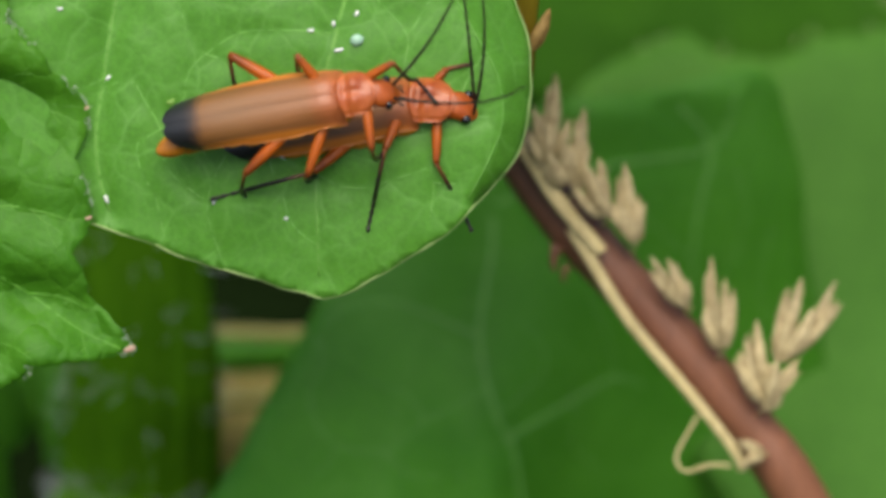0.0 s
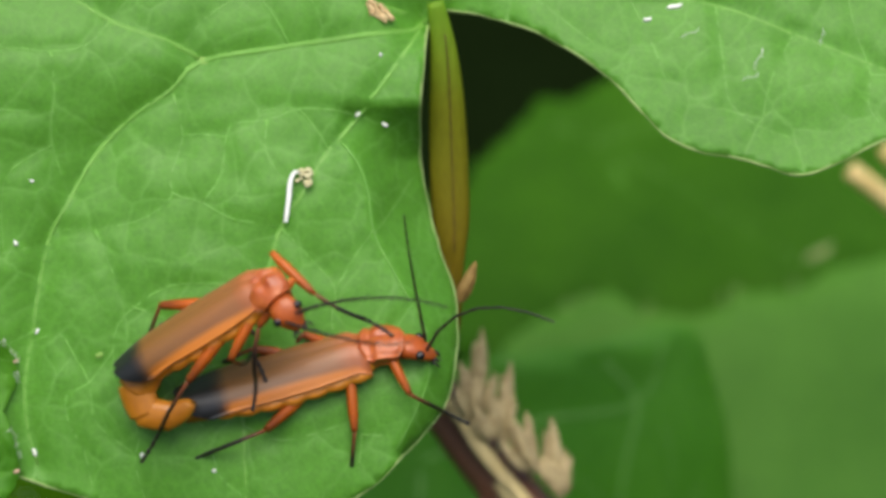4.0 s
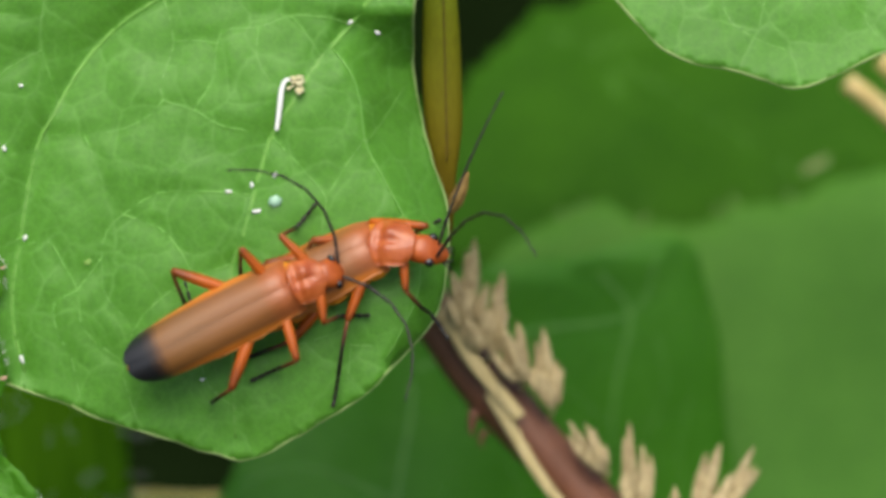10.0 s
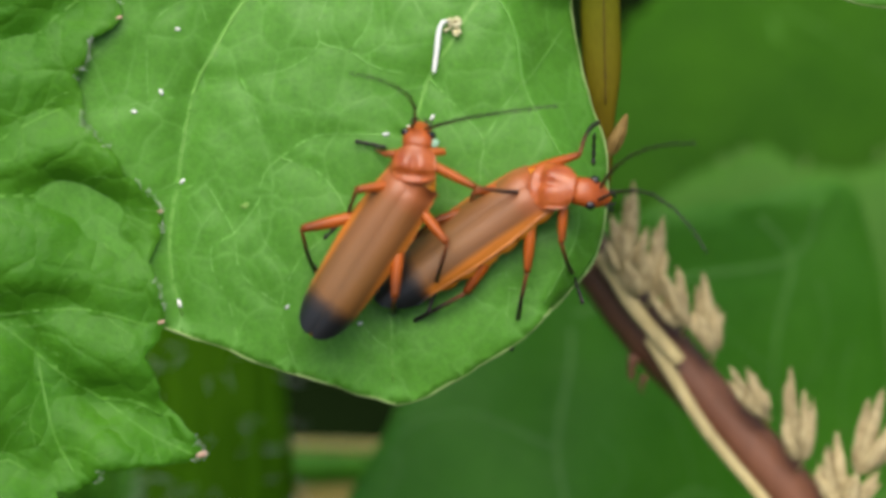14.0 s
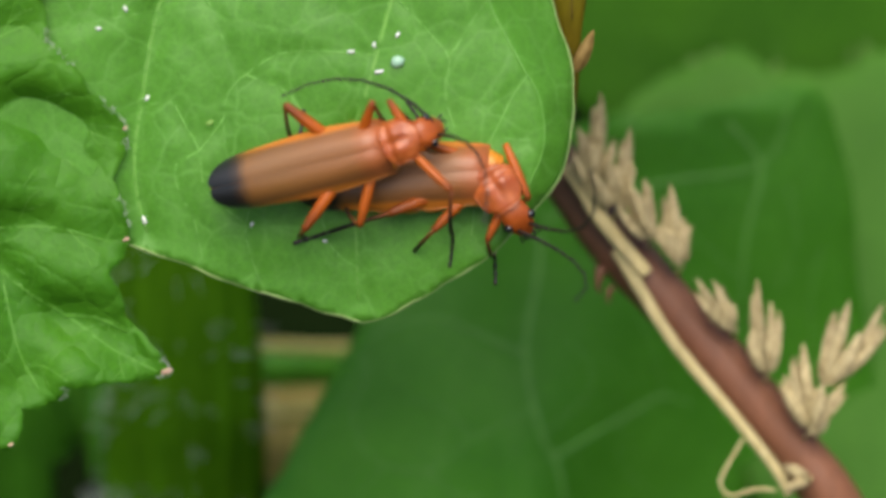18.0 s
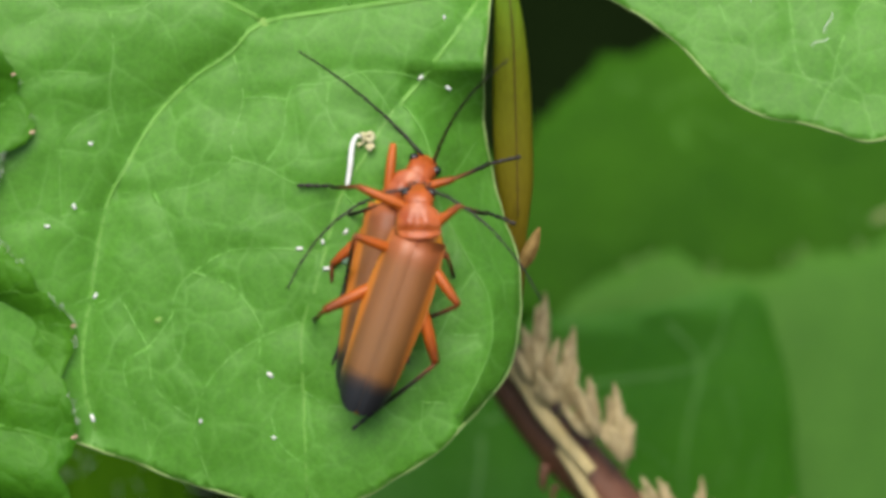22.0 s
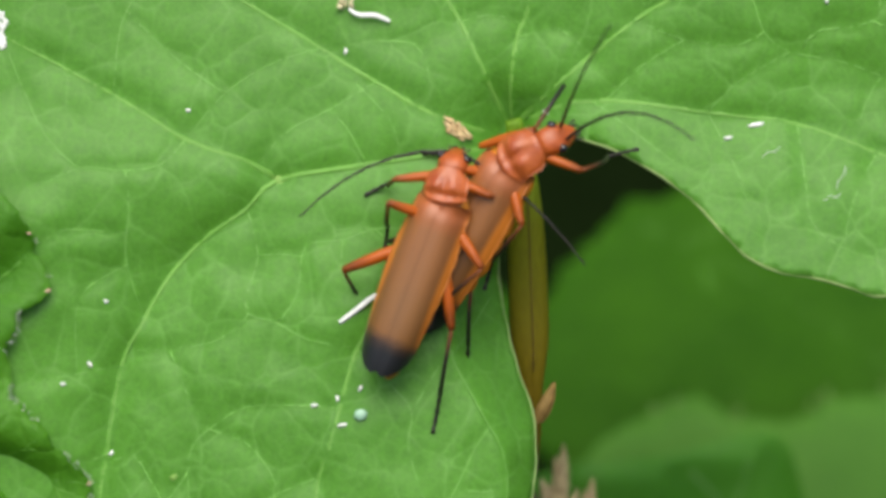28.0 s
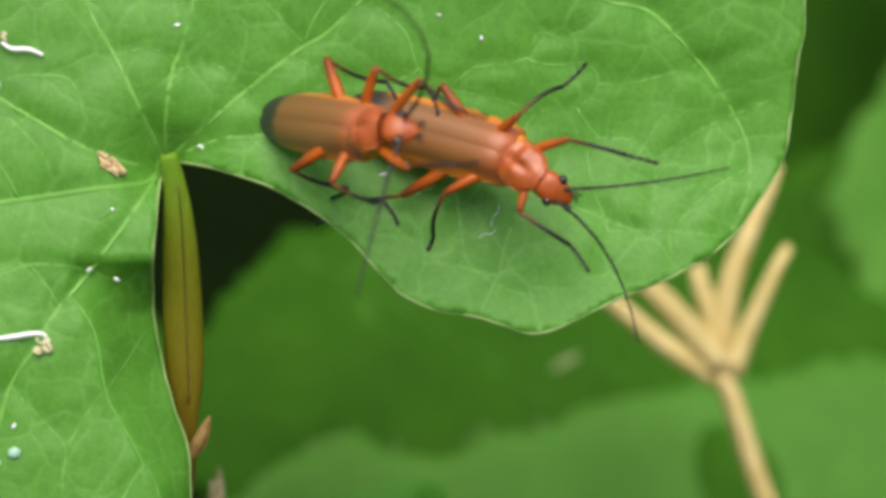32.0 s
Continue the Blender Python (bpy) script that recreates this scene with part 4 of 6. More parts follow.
ribs, stalk_faces = tube(core, stalk_radius, 56, 0.4)
for i, q in enumerate(core):
    for k in range(56):
        s = 1 + 0.07 * math.cos(14 * math.pi * k / 28)
        v = ribs[i * 56 + k]
        ribs[i * 56 + k] = tuple(q[c] + (v[c] - q[c]) * s for c in range(3))
link("stem", ribs, stalk_faces, STALK, stalk)
hairs = []
for k in range(420):
    i = rng.randrange(2, 30)
    v = Vector(ribs[i * 56 + rng.randrange(56)]) + Vector((0, 0, rng.uniform(-0.5, 0.5)))
    out = (v - Vector(core[i])).normalized() * rng.uniform(0.4, 1.0) + Vector((0, -0.2, rng.uniform(-0.5, 0.5)))
    hairs.append(tube([tuple(v), tuple(v + out * 0.5), tuple(v + out + Vector((0, 0, -0.1)))], lambda t: 0.03 * (1 - 0.7 * t), 3))
tagged(link("hairs", *joined(hairs), HAIR, stalk), "pale bristly hairs", kind="stuff")
FALLEN = plain("fallen_straw_skin", (0.58, 0.5, 0.12), (0.78, 0.68, 0.22), 1.2, 0.6, 0.4, 0.05)
cross = thing("fallen_straw", "yellowish dry grass stem lying across the undergrowth", "straw")
link("stalk", *tube(spline([(-16, 33.5, -9.75), (-9.6, 33, -9.55), (-5.4, 33, -9.65), (3, 34, -9.5)], 0.8), lambda t: 0.24, 8), FALLEN, cross)
link("stalk", *tube(spline([(-15, 35, -10.9), (-7.6, 34.6, -10.55), (2, 35, -10.2)], 0.8), lambda t: 0.75, 10, 0.4), FRESH_GRASS, cross)
link("stalk", *tube(spline([(-14, 37, -13.0), (-7.2, 36.5, -12.6), (1, 37, -12.2)], 0.8), lambda t: 0.28, 8), FALLEN, cross)
leaf("dead_leaf", "brown withered leaf deep in the undergrowth", [(-10.5, -10.8), (-7, -10.9), (-4, -11.4), (-4.5, -14.5), (-8, -15.9), (-11, -13.6)], flat_depth(39, 0.1, 0.5, 1.0, 8, -7, -12), [[(-10.5, -11.2), (-7, -12.4), (-4.6, -14)]], plain("dead_leaf_skin", (0.19, 0.16, 0.03), (0.34, 0.28, 0.07), 0.6, 0.8), GROOVE, 0.9)

# ---- the forked dry twig ----
twig = thing("dry_twig", "pale yellow dry forked twig behind the leaf", "twig")
for pts, r0, r1 in (([(48, 90, -75), (28.5, 26, -14), (25.6, 22.5, -5.5), (24.1, 22, -1.38), (23.48, 22, 0.54), (23, 22, 2.11), (22.59, 22, 3.26)], 0.56, 0.5), ([(22.46, 22, 3.01), (21.38, 22, 3.69), (20.33, 22, 4.42), (18.88, 22, 5.62), (17.84, 22, 6.42)], 0.42, 0.36), ([(22.55, 21.8, 3.47), (21.8, 21.8, 4.41), (20.97, 21.8, 5.35), (19.94, 21.8, 6.44), (19.11, 21.8, 7.24)], 0.52, 0.4),
                    ([(22.51, 22.2, 4.09), (22.76, 22.2, 5.65), (23.09, 22.2, 7), (23.91, 22.2, 8.97), (24.49, 22.2, 10.32), (24.65, 22.2, 10.94)], 0.5, 0.3), ([(22.88, 21.8, 3.21), (23.31, 21.8, 4.39), (23.81, 21.8, 5.43), (24.61, 21.8, 7.09), (25.08, 21.8, 7.9)], 0.48, 0.2), ([(22.39, 22.3, 4.51), (22.19, 22.3, 5.55), (21.83, 22.3, 6.59), (21.73, 22.3, 7.22)], 0.5, 0.3)):
    link("branch", *tube(spline(pts, 0.5), lambda t, a=r0, b=r1: a + (b - a) * t, 9, 0.8), TWIG, twig)

blob = link("pale_fleck", *turned(place(17.7, 30.2, 3.5, 30), tube([(-0.6, 0, 0), (-0.3, 0, 0.05), (0.3, 0, 0), (0.7, 0, 0.1)], lambda t: 0.05 + 0.5 * t * (1 - t), 8, 0.5)), plain("dull_fleck", (0.16, 0.22, 0.06), (0.3, 0.36, 0.14), 3, 0.8))
tagged(blob, "blurred whitish fleck lying on the back leaf", "fleck")

# ---- flecks and crumbs on the leaf ----
SPECKS = [(-2.5, 2.4, 60, 0.2), (-3.2, 2.1, 100, 0.18), (-3.9, 1.9, 5, 0.22), (-3.05, 1.3, 10, 0.32), (-10.1, 0.5, 60, 0.2), (9.55, 10.3, 10, 0.55), (8.7, 9.9, 10, 0.28), (-10.7, 3.2, 120, 0.2), (-11.5, 2.6, 0, 0.18), (-10.2, 5.1, 0, 0.14), (-2.9, 12.7, 90, 0.2),
          (-7.7, 10.9, 0, 0.14), (-0.2, 7.1, 40, 0.28), (0.6, 6.8, 150, 0.26), (-4.8, -1.9, 140, 0.26), (-10.2, -3.2, 110, 0.3), (2.5, 14.5, 10, 0.22), (3.2, 10.8, 150, 0.24), (11.7, 14.0, 100, 0.18), (10.4, 14.7, 0, 0.12), (0.5, 8.9, 90, 0.12), (-6.9, -3.3, 70, 0.14), (-4.7, -3.8, 20, 0.12)]
for i, (x, z, ang, size) in enumerate(SPECKS):
    size *= 0.85
    y = main_relief(x, z)
    sp = link("white_speck", *turned(place(x, y - 0.025, z, ang), tube([(-size / 2, 0, 0), (-size / 4, -0.03, 0.01), (size / 4, -0.02, 0), (size / 2, 0, 0.02)], lambda t: 0.04 + size * 0.32 * t * (1 - t), 5, 0.4)), WHITE)
    tagged(sp, "tiny white speck lying on the green leaf", "speck", "white specks on the leaf")
dew = link("pale_droplet", *turned(place(-2.5, main_relief(-2.5, 1.6) - 0.04, 1.6, 20), tube([(-0.2, 0, 0), (-0.1, -0.04, 0), (0.1, -0.04, 0), (0.22, 0, 0)], lambda t: 0.04 + 0.6 * t * (1 - t), 10, 0.5)), plain("droplet_skin", (0.26, 0.47, 0.3), (0.38, 0.58, 0.43), 4, 0.1, 0.1, 0.01, 0.6))
tagged(dew, "pale bluish droplet on the leaf", "droplet")


def crumb(seed, size):
    rng = random.Random(seed)
    bits = []
    for k in range(16):
        m = place(rng.uniform(-1, 1) * size, rng.uniform(-0.5, 0.2) * size, rng.uniform(-1, 1) * size, rng.uniform(0, 360), rng.uniform(-60, 60))
        r = size * rng.uniform(0.28, 0.55)
        bits.append(turned(m, tube([(-r, 0, 0), (-0.4 * r, 0, 0.1 * r), (0.4 * r, 0.1 * r, 0), (r, 0, 0)], lambda t: r * (0.25 + 2.0 * t * (1 - t)), 6, 0.8)))
    return joined(bits)


def fleck(label, strand, seed, size):
    """A white curled strand with a pale crumb at its head; the thing's own space starts at the crumb."""
    f = new("curled_fleck")
    tagged(f, label, "plant fluff")
    link("strand", *tube(spline(strand, 0.08), lambda t: 0.052 + 0.03 * math.sin(3 * t), 7, 0.6), WHITE, f)
    tagged(link("crumb", *crumb(seed, size), CRUMB, f), kind="stuff")
    return f


fluff = fleck("white curled fluff strand with a pale crumb on the leaf", [(-0.12, 0, 0.1), (-0.3, -0.08, 0.14), (-0.44, -0.1, -0.15), (-0.5, -0.08, -0.7), (-0.6, -0.03, -1.4)], 3, 0.24)
fluff2 = fleck("second white curled fluff strand with a tan crumb", [(0.1, 0, -0.2), (0.4, -0.06, -0.4), (0.9, -0.06, -0.42), (1.35, -0.02, -0.6)], 8, 0.2)
fluff2.matrix_world = VIEW @ Matrix.Translation(local(-2.9, main_relief(-2.9, 14.2) - 0.15, 14.2))
patch = thing("white_splash", "dried white splash on the green leaf", "splash")
for k in range(7):
    rng = random.Random(70 + k)
    px, pz, size = -13.8 + 0.42 * math.sin(k * 1.7), 13.9 - 0.18 * k, rng.uniform(0.3, 0.6)
    link("flake", *turned(place(px, main_relief(px, pz) - 0.03, pz, rng.uniform(0, 180)) @ Matrix.Diagonal((1.2, 0.3, 0.8, 1)), crumb(90 + k, size * 0.5)), WHITE if k % 3 else CRUMB, patch)
for x, z, ang, size in ((12.1, 8.6, 60, 0.7), (11.8, 8.0, 15, 0.55), (14.1, 9.3, 70, 0.5), (10.0, 9.4, 20, 0.6)):
    hair = link("white_thread", *turned(place(x, main_relief(x, z) - 0.05, z, ang), tube(spline([(-size / 2, 0, 0), (-0.1, -0.04, 0.08), (0.15, -0.03, 0.02), (size / 2, 0, 0.12)], 0.08), lambda t: 0.009, 5)), WHITE)
    tagged(hair, "fine whitish thread lying on the leaf", "thread", "white threads on the leaf")
bit = link("brown_flake", *turned(place(0.45, main_relief(0.6, 10.0) - 0.12, 10.25, -40), ([(x * 1.9, y * 0.6, z * 0.9) for x, y, z in joined([crumb(21, 0.22), crumb(25, 0.16)])[0]], joined([crumb(21, 0.22), crumb(25, 0.16)])[1])), BROWN_BIT)
tagged(bit, "small tan and brown plant flake beside the leaf stalk", "flake")
for i, (x, z, r) in enumerate(((-5.05, 8.75, 0.42), (-8.25, 6.0, 0.11), (-8.2, -0.2, 0.13))):
    gall = link("leaf_spot", *turned(place(x, main_relief(x, z) + 0.01, z, 30 * i), tube([(-r, 0, 0), (-0.5 * r, 0, 0), (0.5 * r, 0, 0), (r, 0, 0)], lambda t: 0.03 + r * 3.4 * t * (1 - t), 9, 0.12)), plain("leaf_spot_skin", (0.19, 0.39, 0.062), (0.25, 0.43, 0.085), 4, 0.6))
    tagged(gall, "small yellowish spot on the leaf vein", "leaf spot")


# ---- the two soldier beetles: own space x ahead, y to their left, z up off the back, zero at the front of the wing cases ----
def rings(sections, sides=14, cap=True):
    """Loft of rounded sections: x, centre y, centre z, half width, half height above, half height below."""
    verts, faces = [], []
    for x, cy, cz, w, up, low in sections:
        for k in range(sides):
            a = 2 * math.pi * k / sides
            c, s = math.cos(a), math.sin(a)
            verts.append((x, cy + w * math.copysign(abs(c) ** 0.85, c), cz + (up if s > 0 else low) * s))
    for i in range(len(sections) - 1):
        for k in range(sides):
            a, b = i * sides + k, i * sides + (k + 1) % sides
            faces.append([a, a + sides, b + sides, b])
    if cap:
        faces += [list(range(sides)), list(range(len(verts) - sides, len(verts)))[::-1]]
    return verts, faces


def elytron(side, length, width):
    """One wing case: a long curved half shell with a rounded end."""
    nu, nv, top = 26, 9, []
    for i in range(nu + 1):
        t = 1 - (1 - i / nu) ** 1.5
        w = width * (0.86 + 0.16 * min(1, t * 3) - 0.03 * t - 0.14 * max(0.0, t - 0.55) / 0.45)
        for j in range(nv + 1):
            s = j / nv
            ang = s * 1.32
            q = math.sin(ang) / math.sin(1.32) - 0.14
            x = -(length - (1.2 * (1 - math.sqrt(1 - 0.97 * (q / 0.86) ** 2)) if q > 0 else 0.1 * (q / 0.14) ** 2)) * t + (0.1 if i == 0 else 0)
            y = side * (0.004 + w * math.sin(ang) / math.sin(1.32))
            z = 0.42 - 0.7 * width * (1 - math.cos(ang)) + 0.05 * math.sin(s * math.pi * 2) * (1 - t) - 2.2 * max(0, t - 0.72) ** 2 - 0.25 * max(0.0, 0.06 - t) / 0.06
            top.append((x, y, z))
    n, c, faces = len(top), nv + 1, []
    verts = top + [(x, y * 0.97, z - 0.07) for x, y, z in top]
    for i in range(nu):
        for j in range(nv):
            a = i * c + j
            q = [a, a + 1, a + c + 1, a + c]
            q = q if side < 0 else q[::-1]
            faces += [q, [p + n for p in reversed(q)]]
        a, b = i * c + nv, i * c + c + nv
        faces.append([a, b, b + n, a + n])
    for j in range(nv):
        faces.append([j, j + 1, j + 1 + n, j + n])
    return verts, faces


def shield(length, width):
    """The neck shield: a rounded plate with a raised, rolled margin and a furrow."""
    nu, nv, top = 14, 16, []
    for i in range(nu + 1):
        u = i / nu * 2 - 1
        for j in range(nv + 1):
            v = j / nv * 2 - 1
            w = width / 2 * (1 - abs(u) ** 5 * 0.22) * (1.0 - 0.05 * u)
            l = length / 2 * (1 - abs(v) ** 3.5 * 0.26)
            edge = max(abs(u), abs(v))
            z = 0.44 - 0.3 * (abs(v) ** 2.8) - 0.12 * abs(u) ** 3 + 0.06 * math.exp(-((edge - 0.86) / 0.12) ** 2) - 0.06 * math.exp(-(v / 0.14) ** 2) * (1 - u * u) - 0.09 * math.exp(-((u + 0.55) / 0.16) ** 2)
            z += 0.1 * math.exp(-((abs(v) - 0.42) ** 2 + (u + 0.1) ** 2) / 0.12) + 0.05 * math.exp(-((v * 1.3) ** 2 + (u - 0.6) ** 2) / 0.1)
            top.append((length / 2 - 0.1 + u * l, v * w, z))
    n, c, faces = len(top), nv + 1, []
    verts = top + [(length / 2 + (x - length / 2) * 0.85, y * 0.8, z - 0.42) for x, y, z in top]
    for i in range(nu):
        for j in range(nv):
            a = i * c + j
            faces += [[a, a + c, a + c + 1, a + 1], [a + n, a + 1 + n, a + c + 1 + n, a + c + n]]
        for j in (0, nv):
            a, b = i * c + j, i * c + c + j
            faces.append([a, b, b + n, a + n])
    for i in (0, nu):
        for j in range(nv):
            a = i * c + j
            faces.append([a, a + 1, a + 1 + n, a + n])
    return verts, faces


def ball(x, y, z, r, sx=1.0):
    return rings([(x + r * sx * math.cos(a), y, z, max(0.004, r * math.sin(a)), max(0.004, r * math.sin(a)), max(0.004, r * math.sin(a))) for a in [math.pi * k / 8 for k in range(9)]][::-1], 12)


def limb(length, profile, sag=0.0, sides=9):
    n = 14
    return tube([(length * i / n, 0, sag * math.sin(math.pi * i / n)) for i in range(n + 1)], profile, sides)


def beaded(length, beads, r0, r1):
    """Stretch of an antenna: slightly thickened joints that taper."""
    n = beads * 5
    return tube([(length * i / n, 0, 0) for i in range(n + 1)], lambda t: (r0 + (r1 - r0) * t) * (0.74 + 0.32 * (t * beads % 1)), 7)


LEG_SIZE = (1.0, 1.0, 1.2)
FEMUR_L, TIBIA_L, TARSUS_L, ANT_BASE, ANT_TIP, ANT_JOINTS = 1.8, 1.8, 1.0, 2.3, 2.7, 6
HIPS = {(0, 1): (0.75, 0.42, -0.3), (0, -1): (0.75, -0.42, -0.3), (1, 1): (-0.55, 0.55, -0.35), (1, -1): (-0.55, -0.55, -0.35), (2, 1): (-1.55, 0.55, -0.35), (2, -1): (-1.55, -0.55, -0.35)}


def beetle(label, length, width, reach, plump):
    """A soldier beetle in parts; returns the thing and the parts that move."""
    top = new("soldier_beetle")
    tagged(top, label, "beetle", "pair of soldier beetles")
    for side in (1, -1):
        link("wing_case", *elytron(side, length, width), ELYTRA, top)
    def bulge(i):
        return 1 - 0.09 * abs(math.cos(math.pi * i / 5)) ** 5

    link("abdomen", *rings([(0.1 - length * 0.97 * i / 40, 0, 0.12 - 0.5 * plump, plump * width * (0.84 + 0.16 * math.sin(math.pi * min(1, 1.2 * i / 40))) * bulge(i) * math.sqrt(max(0.03, 1 - (i / 41) ** 6)), 0.3, 0.42 * bulge(i) * math.sqrt(max(0.03, 1 - (i / 41) ** 6))) for i in range(41)], 18), BELLY, top)
    link("breast", *rings([(0.5, 0, -0.25, 0.5, 0.3, 0.25), (0.1, 0, -0.3, 0.75, 0.4, 0.4), (-0.8, 0, -0.35, 0.85, 0.4, 0.42), (-1.7, 0, -0.35, 0.75, 0.4, 0.35)], 16), BELLY, top)
    link("scutellum", *turned(Matrix.Translation((0.02, 0, 0.2)), rings([(-0.26, 0, 0, 0.03, 0.07, 0.05), (-0.1, 0, 0, 0.13, 0.08, 0.05), (0.1, 0, -0.05, 0.2, 0.08, 0.05)], 10)), ORANGE, top)
    def ahead(vf):
        return [(x * reach, y, z) for x, y, z in vf[0]], vf[1]

    neck = link("pronotum", *shield(1.42 * reach, 1.38 * width), ORANGE, top)
    head = link("head", *ahead(rings([(1.2, 0, -0.08, 0.42, 0.28, 0.3), (1.42, 0, -0.1, 0.44, 0.3, 0.32), (1.6, 0, -0.15, 0.46, 0.3, 0.32), (1.78, 0, -0.22, 0.45, 0.28, 0.3), (1.96, 0, -0.32, 0.37, 0.23, 0.26), (2.1, 0, -0.44, 0.27, 0.17, 0.2), (2.2, 0, -0.52, 0.16, 0.1, 0.12), (2.26, 0, -0.56, 0.06, 0.05, 0.05)], 18)), HEAD_SHELL, neck)
    for side in (1, -1):
        link("eye", *ahead(ball(1.76, side * 0.385, -0.14, 0.155)), EYE, neck)
        link("mandible", *ahead(tube([(2.14, side * 0.14, -0.54), (2.3, side * 0.17, -0.64), (2.38, side * 0.05, -0.7)], lambda t: 0.07 * (1 - 0.7 * t), 6)), BLACK, neck)
        link("palp", *ahead(tube([(2.08, side * 0.2, -0.56), (2.24, side * 0.3, -0.66), (2.34, side * 0.3, -0.76)], lambda t: 0.035, 6)), BLACK, neck)
    tail = []
    for k in range(4):
        w = (0.6, 0.56, 0.49, 0.39)[k]
        tail.append(link("abdomen_segment", *rings([(0.2 - 1.05 * i / 12, 0, 0, w * (0.9 + 0.1 * math.sin(math.pi * i / 12) ** 0.5) * (1 if k < 3 else math.sqrt(max(0.05, 1 - (i / 12.5) ** 3))), 0.34 - 0.03 * k, 0.36 - 0.03 * k) for i in range(13)]), TAIL, top))
    parts = {"neck": neck, "reach": reach, "tail": tail, "legs": {}, "antennae": {}}
    for key in HIPS:
        k, size = (0.92, 1.0, 1.15)[key[0]], LEG_SIZE[key[0]]
        femur = link("leg", *limb(FEMUR_L * size, lambda t, k=k: (0.08 + 0.085 * math.sin(math.pi * min(1, 0.12 + t * 0.8))) * k, 0.05), FEMUR, top)
        tibia = link("tibia", *limb(TIBIA_L * size, lambda t: 0.06 + 0.012 * t, 0.24), TIBIA, femur)
        tarsus = link("tarsus", *tube([(TARSUS_L * size * i / 16, 0, -0.1 * math.sin(math.pi * i / 16)) for i in range(17)], lambda t: 0.042 + 0.04 * (t * 4 % 1) * (1 if t < 0.97 else 0.3), 7), BLACK, femur)
        parts["legs"][key] = (femur, tibia, tarsus)
    for side in (1, -1):
        step = (ANT_BASE + ANT_TIP) / ANT_JOINTS
        base = link("antenna", *beaded(step * 1.03, 2, 0.066, 0.062), BLACK, top)
        chain = [base]
        for k in range(1, ANT_JOINTS):
            chain.append(link("antenna_joint", *beaded(step * 1.03, 2, 0.066 - 0.006 * k, 0.06 - 0.006 * k), BLACK, base))
        parts["antennae"][side] = chain
    return top, parts


male, male_parts = beetle("orange-brown soldier beetle with black wing tips climbing on its mate", 5.5, 0.97, 0.82, 1.02)
female, female_parts = beetle("larger orange-brown soldier beetle with black wing tips walking on the leaf", 5.9, 1.03, 1.0, 1.07)

# seconds; place of the front of the wing cases (mm); heading, pitch; bend of the neck
MALE = [
    (0, -2.99, -2.75, -0.08, 10, 13, -1), (1, -2.74, -2.6, 0.61, 19, 11, -10), (2, -3.18, -2.75, 1.24, 29, 13, -25),
    (3, -2.67, -3.35, 1.4, 29, 21, -56), (4, -3.09, -3.35, 1.87, 31, 20, -72), (4.5, -3.11, -3.35, 1.95, 31, 20, -71),
    (6.5, -2.44, -2.75, -1.62, 13, 14, -31), (7, -2.02, -2.75, -1.38, 15, 13, -22), (7.5, -2.47, -2.75, -1.74, 13, 13, -16),
    (8, -2.25, -2.75, -2.97, -2, 13, -10), (8.5, -2.72, -2.75, -2.49, 7, 14, -2), (9, -2.27, -2.5, -1.85, 16, 7, 7),
    (9.5, -2.33, -2.75, -0.94, 26, 13, -1), (10, -1.99, -2.5, -0.93, 27, 7, -8), (10.5, -2.09, -2.5, -0.6, 30, 7, -10),
    (11, -2.13, -2.5, -0.57, 33, 7, -12), (11.5, -2.71, -2.75, 0.4, 44, 13, -22), (12, -3.38, -2.75, 0.92, 59, 13, -32),
    (12.5, -3.52, -2.75, 1.12, 60, 13, -41), (13, -3.18, -2.5, 0.87, 61, 9, 15), (13.5, -3.22, -2.5, 0.66, 59, 7, 26),
    (15.5, -1.78, -2.5, -0.81, 44, 7, 30), (16, -1.63, -2.5, -1.49, 38, 7, 27), (16.5, -2.06, -2.75, -1.95, 30, 13, 26),
    (17, -2.29, -2.5, -1.18, 28, 7, 24), (17.5, -2.73, -2.75, -0.98, 23, 13, 15), (18, -2.82, -2.75, -0.9, 14, 13, 6),
    (18.5, -2.89, -2.75, -0.52, 18, 13, 2), (19, -2.68, -2.67, -0.56, 24, 12, -3), (19.5, -1.95, -2.59, -0.23, 31, 11, 7),
    (20, -0.42, -2.5, 1.17, 56, 7, 17), (20.5, -0.65, -2.5, 2.48, 72, 8, 20), (21, -0.07, -2.5, 2.07, 67, 7, 22),
    (21.5, -0.05, -2.5, 2.12, 68, 7, 21), (22, -0.32, -2.5, 2.12, 70, 7, 20), (22.5, -0.29, -2.5, 2.1, 70, 7, 21),
    (23, -0.27, -2.5, 2.25, 72, 7, 23), (24, -0.55, -2.5, 2.82, 72, 7, 16), (24.5, -0.59, -2.5, 3.67, 77, 7, 19),
    (26.5, -0.57, -2.5, 5.75, 84, 7, 18), (27, -0.5, -2.5, 5.81, 83, 7, 23), (27.6, -1.2, -2.5, 6.7, 74, 8, 17),
    (28, 0.07, -2.33, 7.88, 68, 8, 12), (28.4, 0.49, -3.42, 9, 64, 20, -2), (29, 2.87, -2.76, 10.69, 58, 23, -24),
    (29.6, 2.87, -4.2, 10.73, 51, 41, -23), (30, 3.06, -4.15, 10.57, 55, 41, -23), (30.4, 4.29, -4.34, 11.61, 47, 51, -10),
    (30.8, 6.72, -4.75, 11.7, 11, 65, 2), (31, 7.14, -4.75, 11.01, -5, 61, 8), (31.5, 7.69, -4.75, 10.99, -17, 61, 17),
    (32, 7.8, -4.75, 11.02, -15, 61, 12),
]
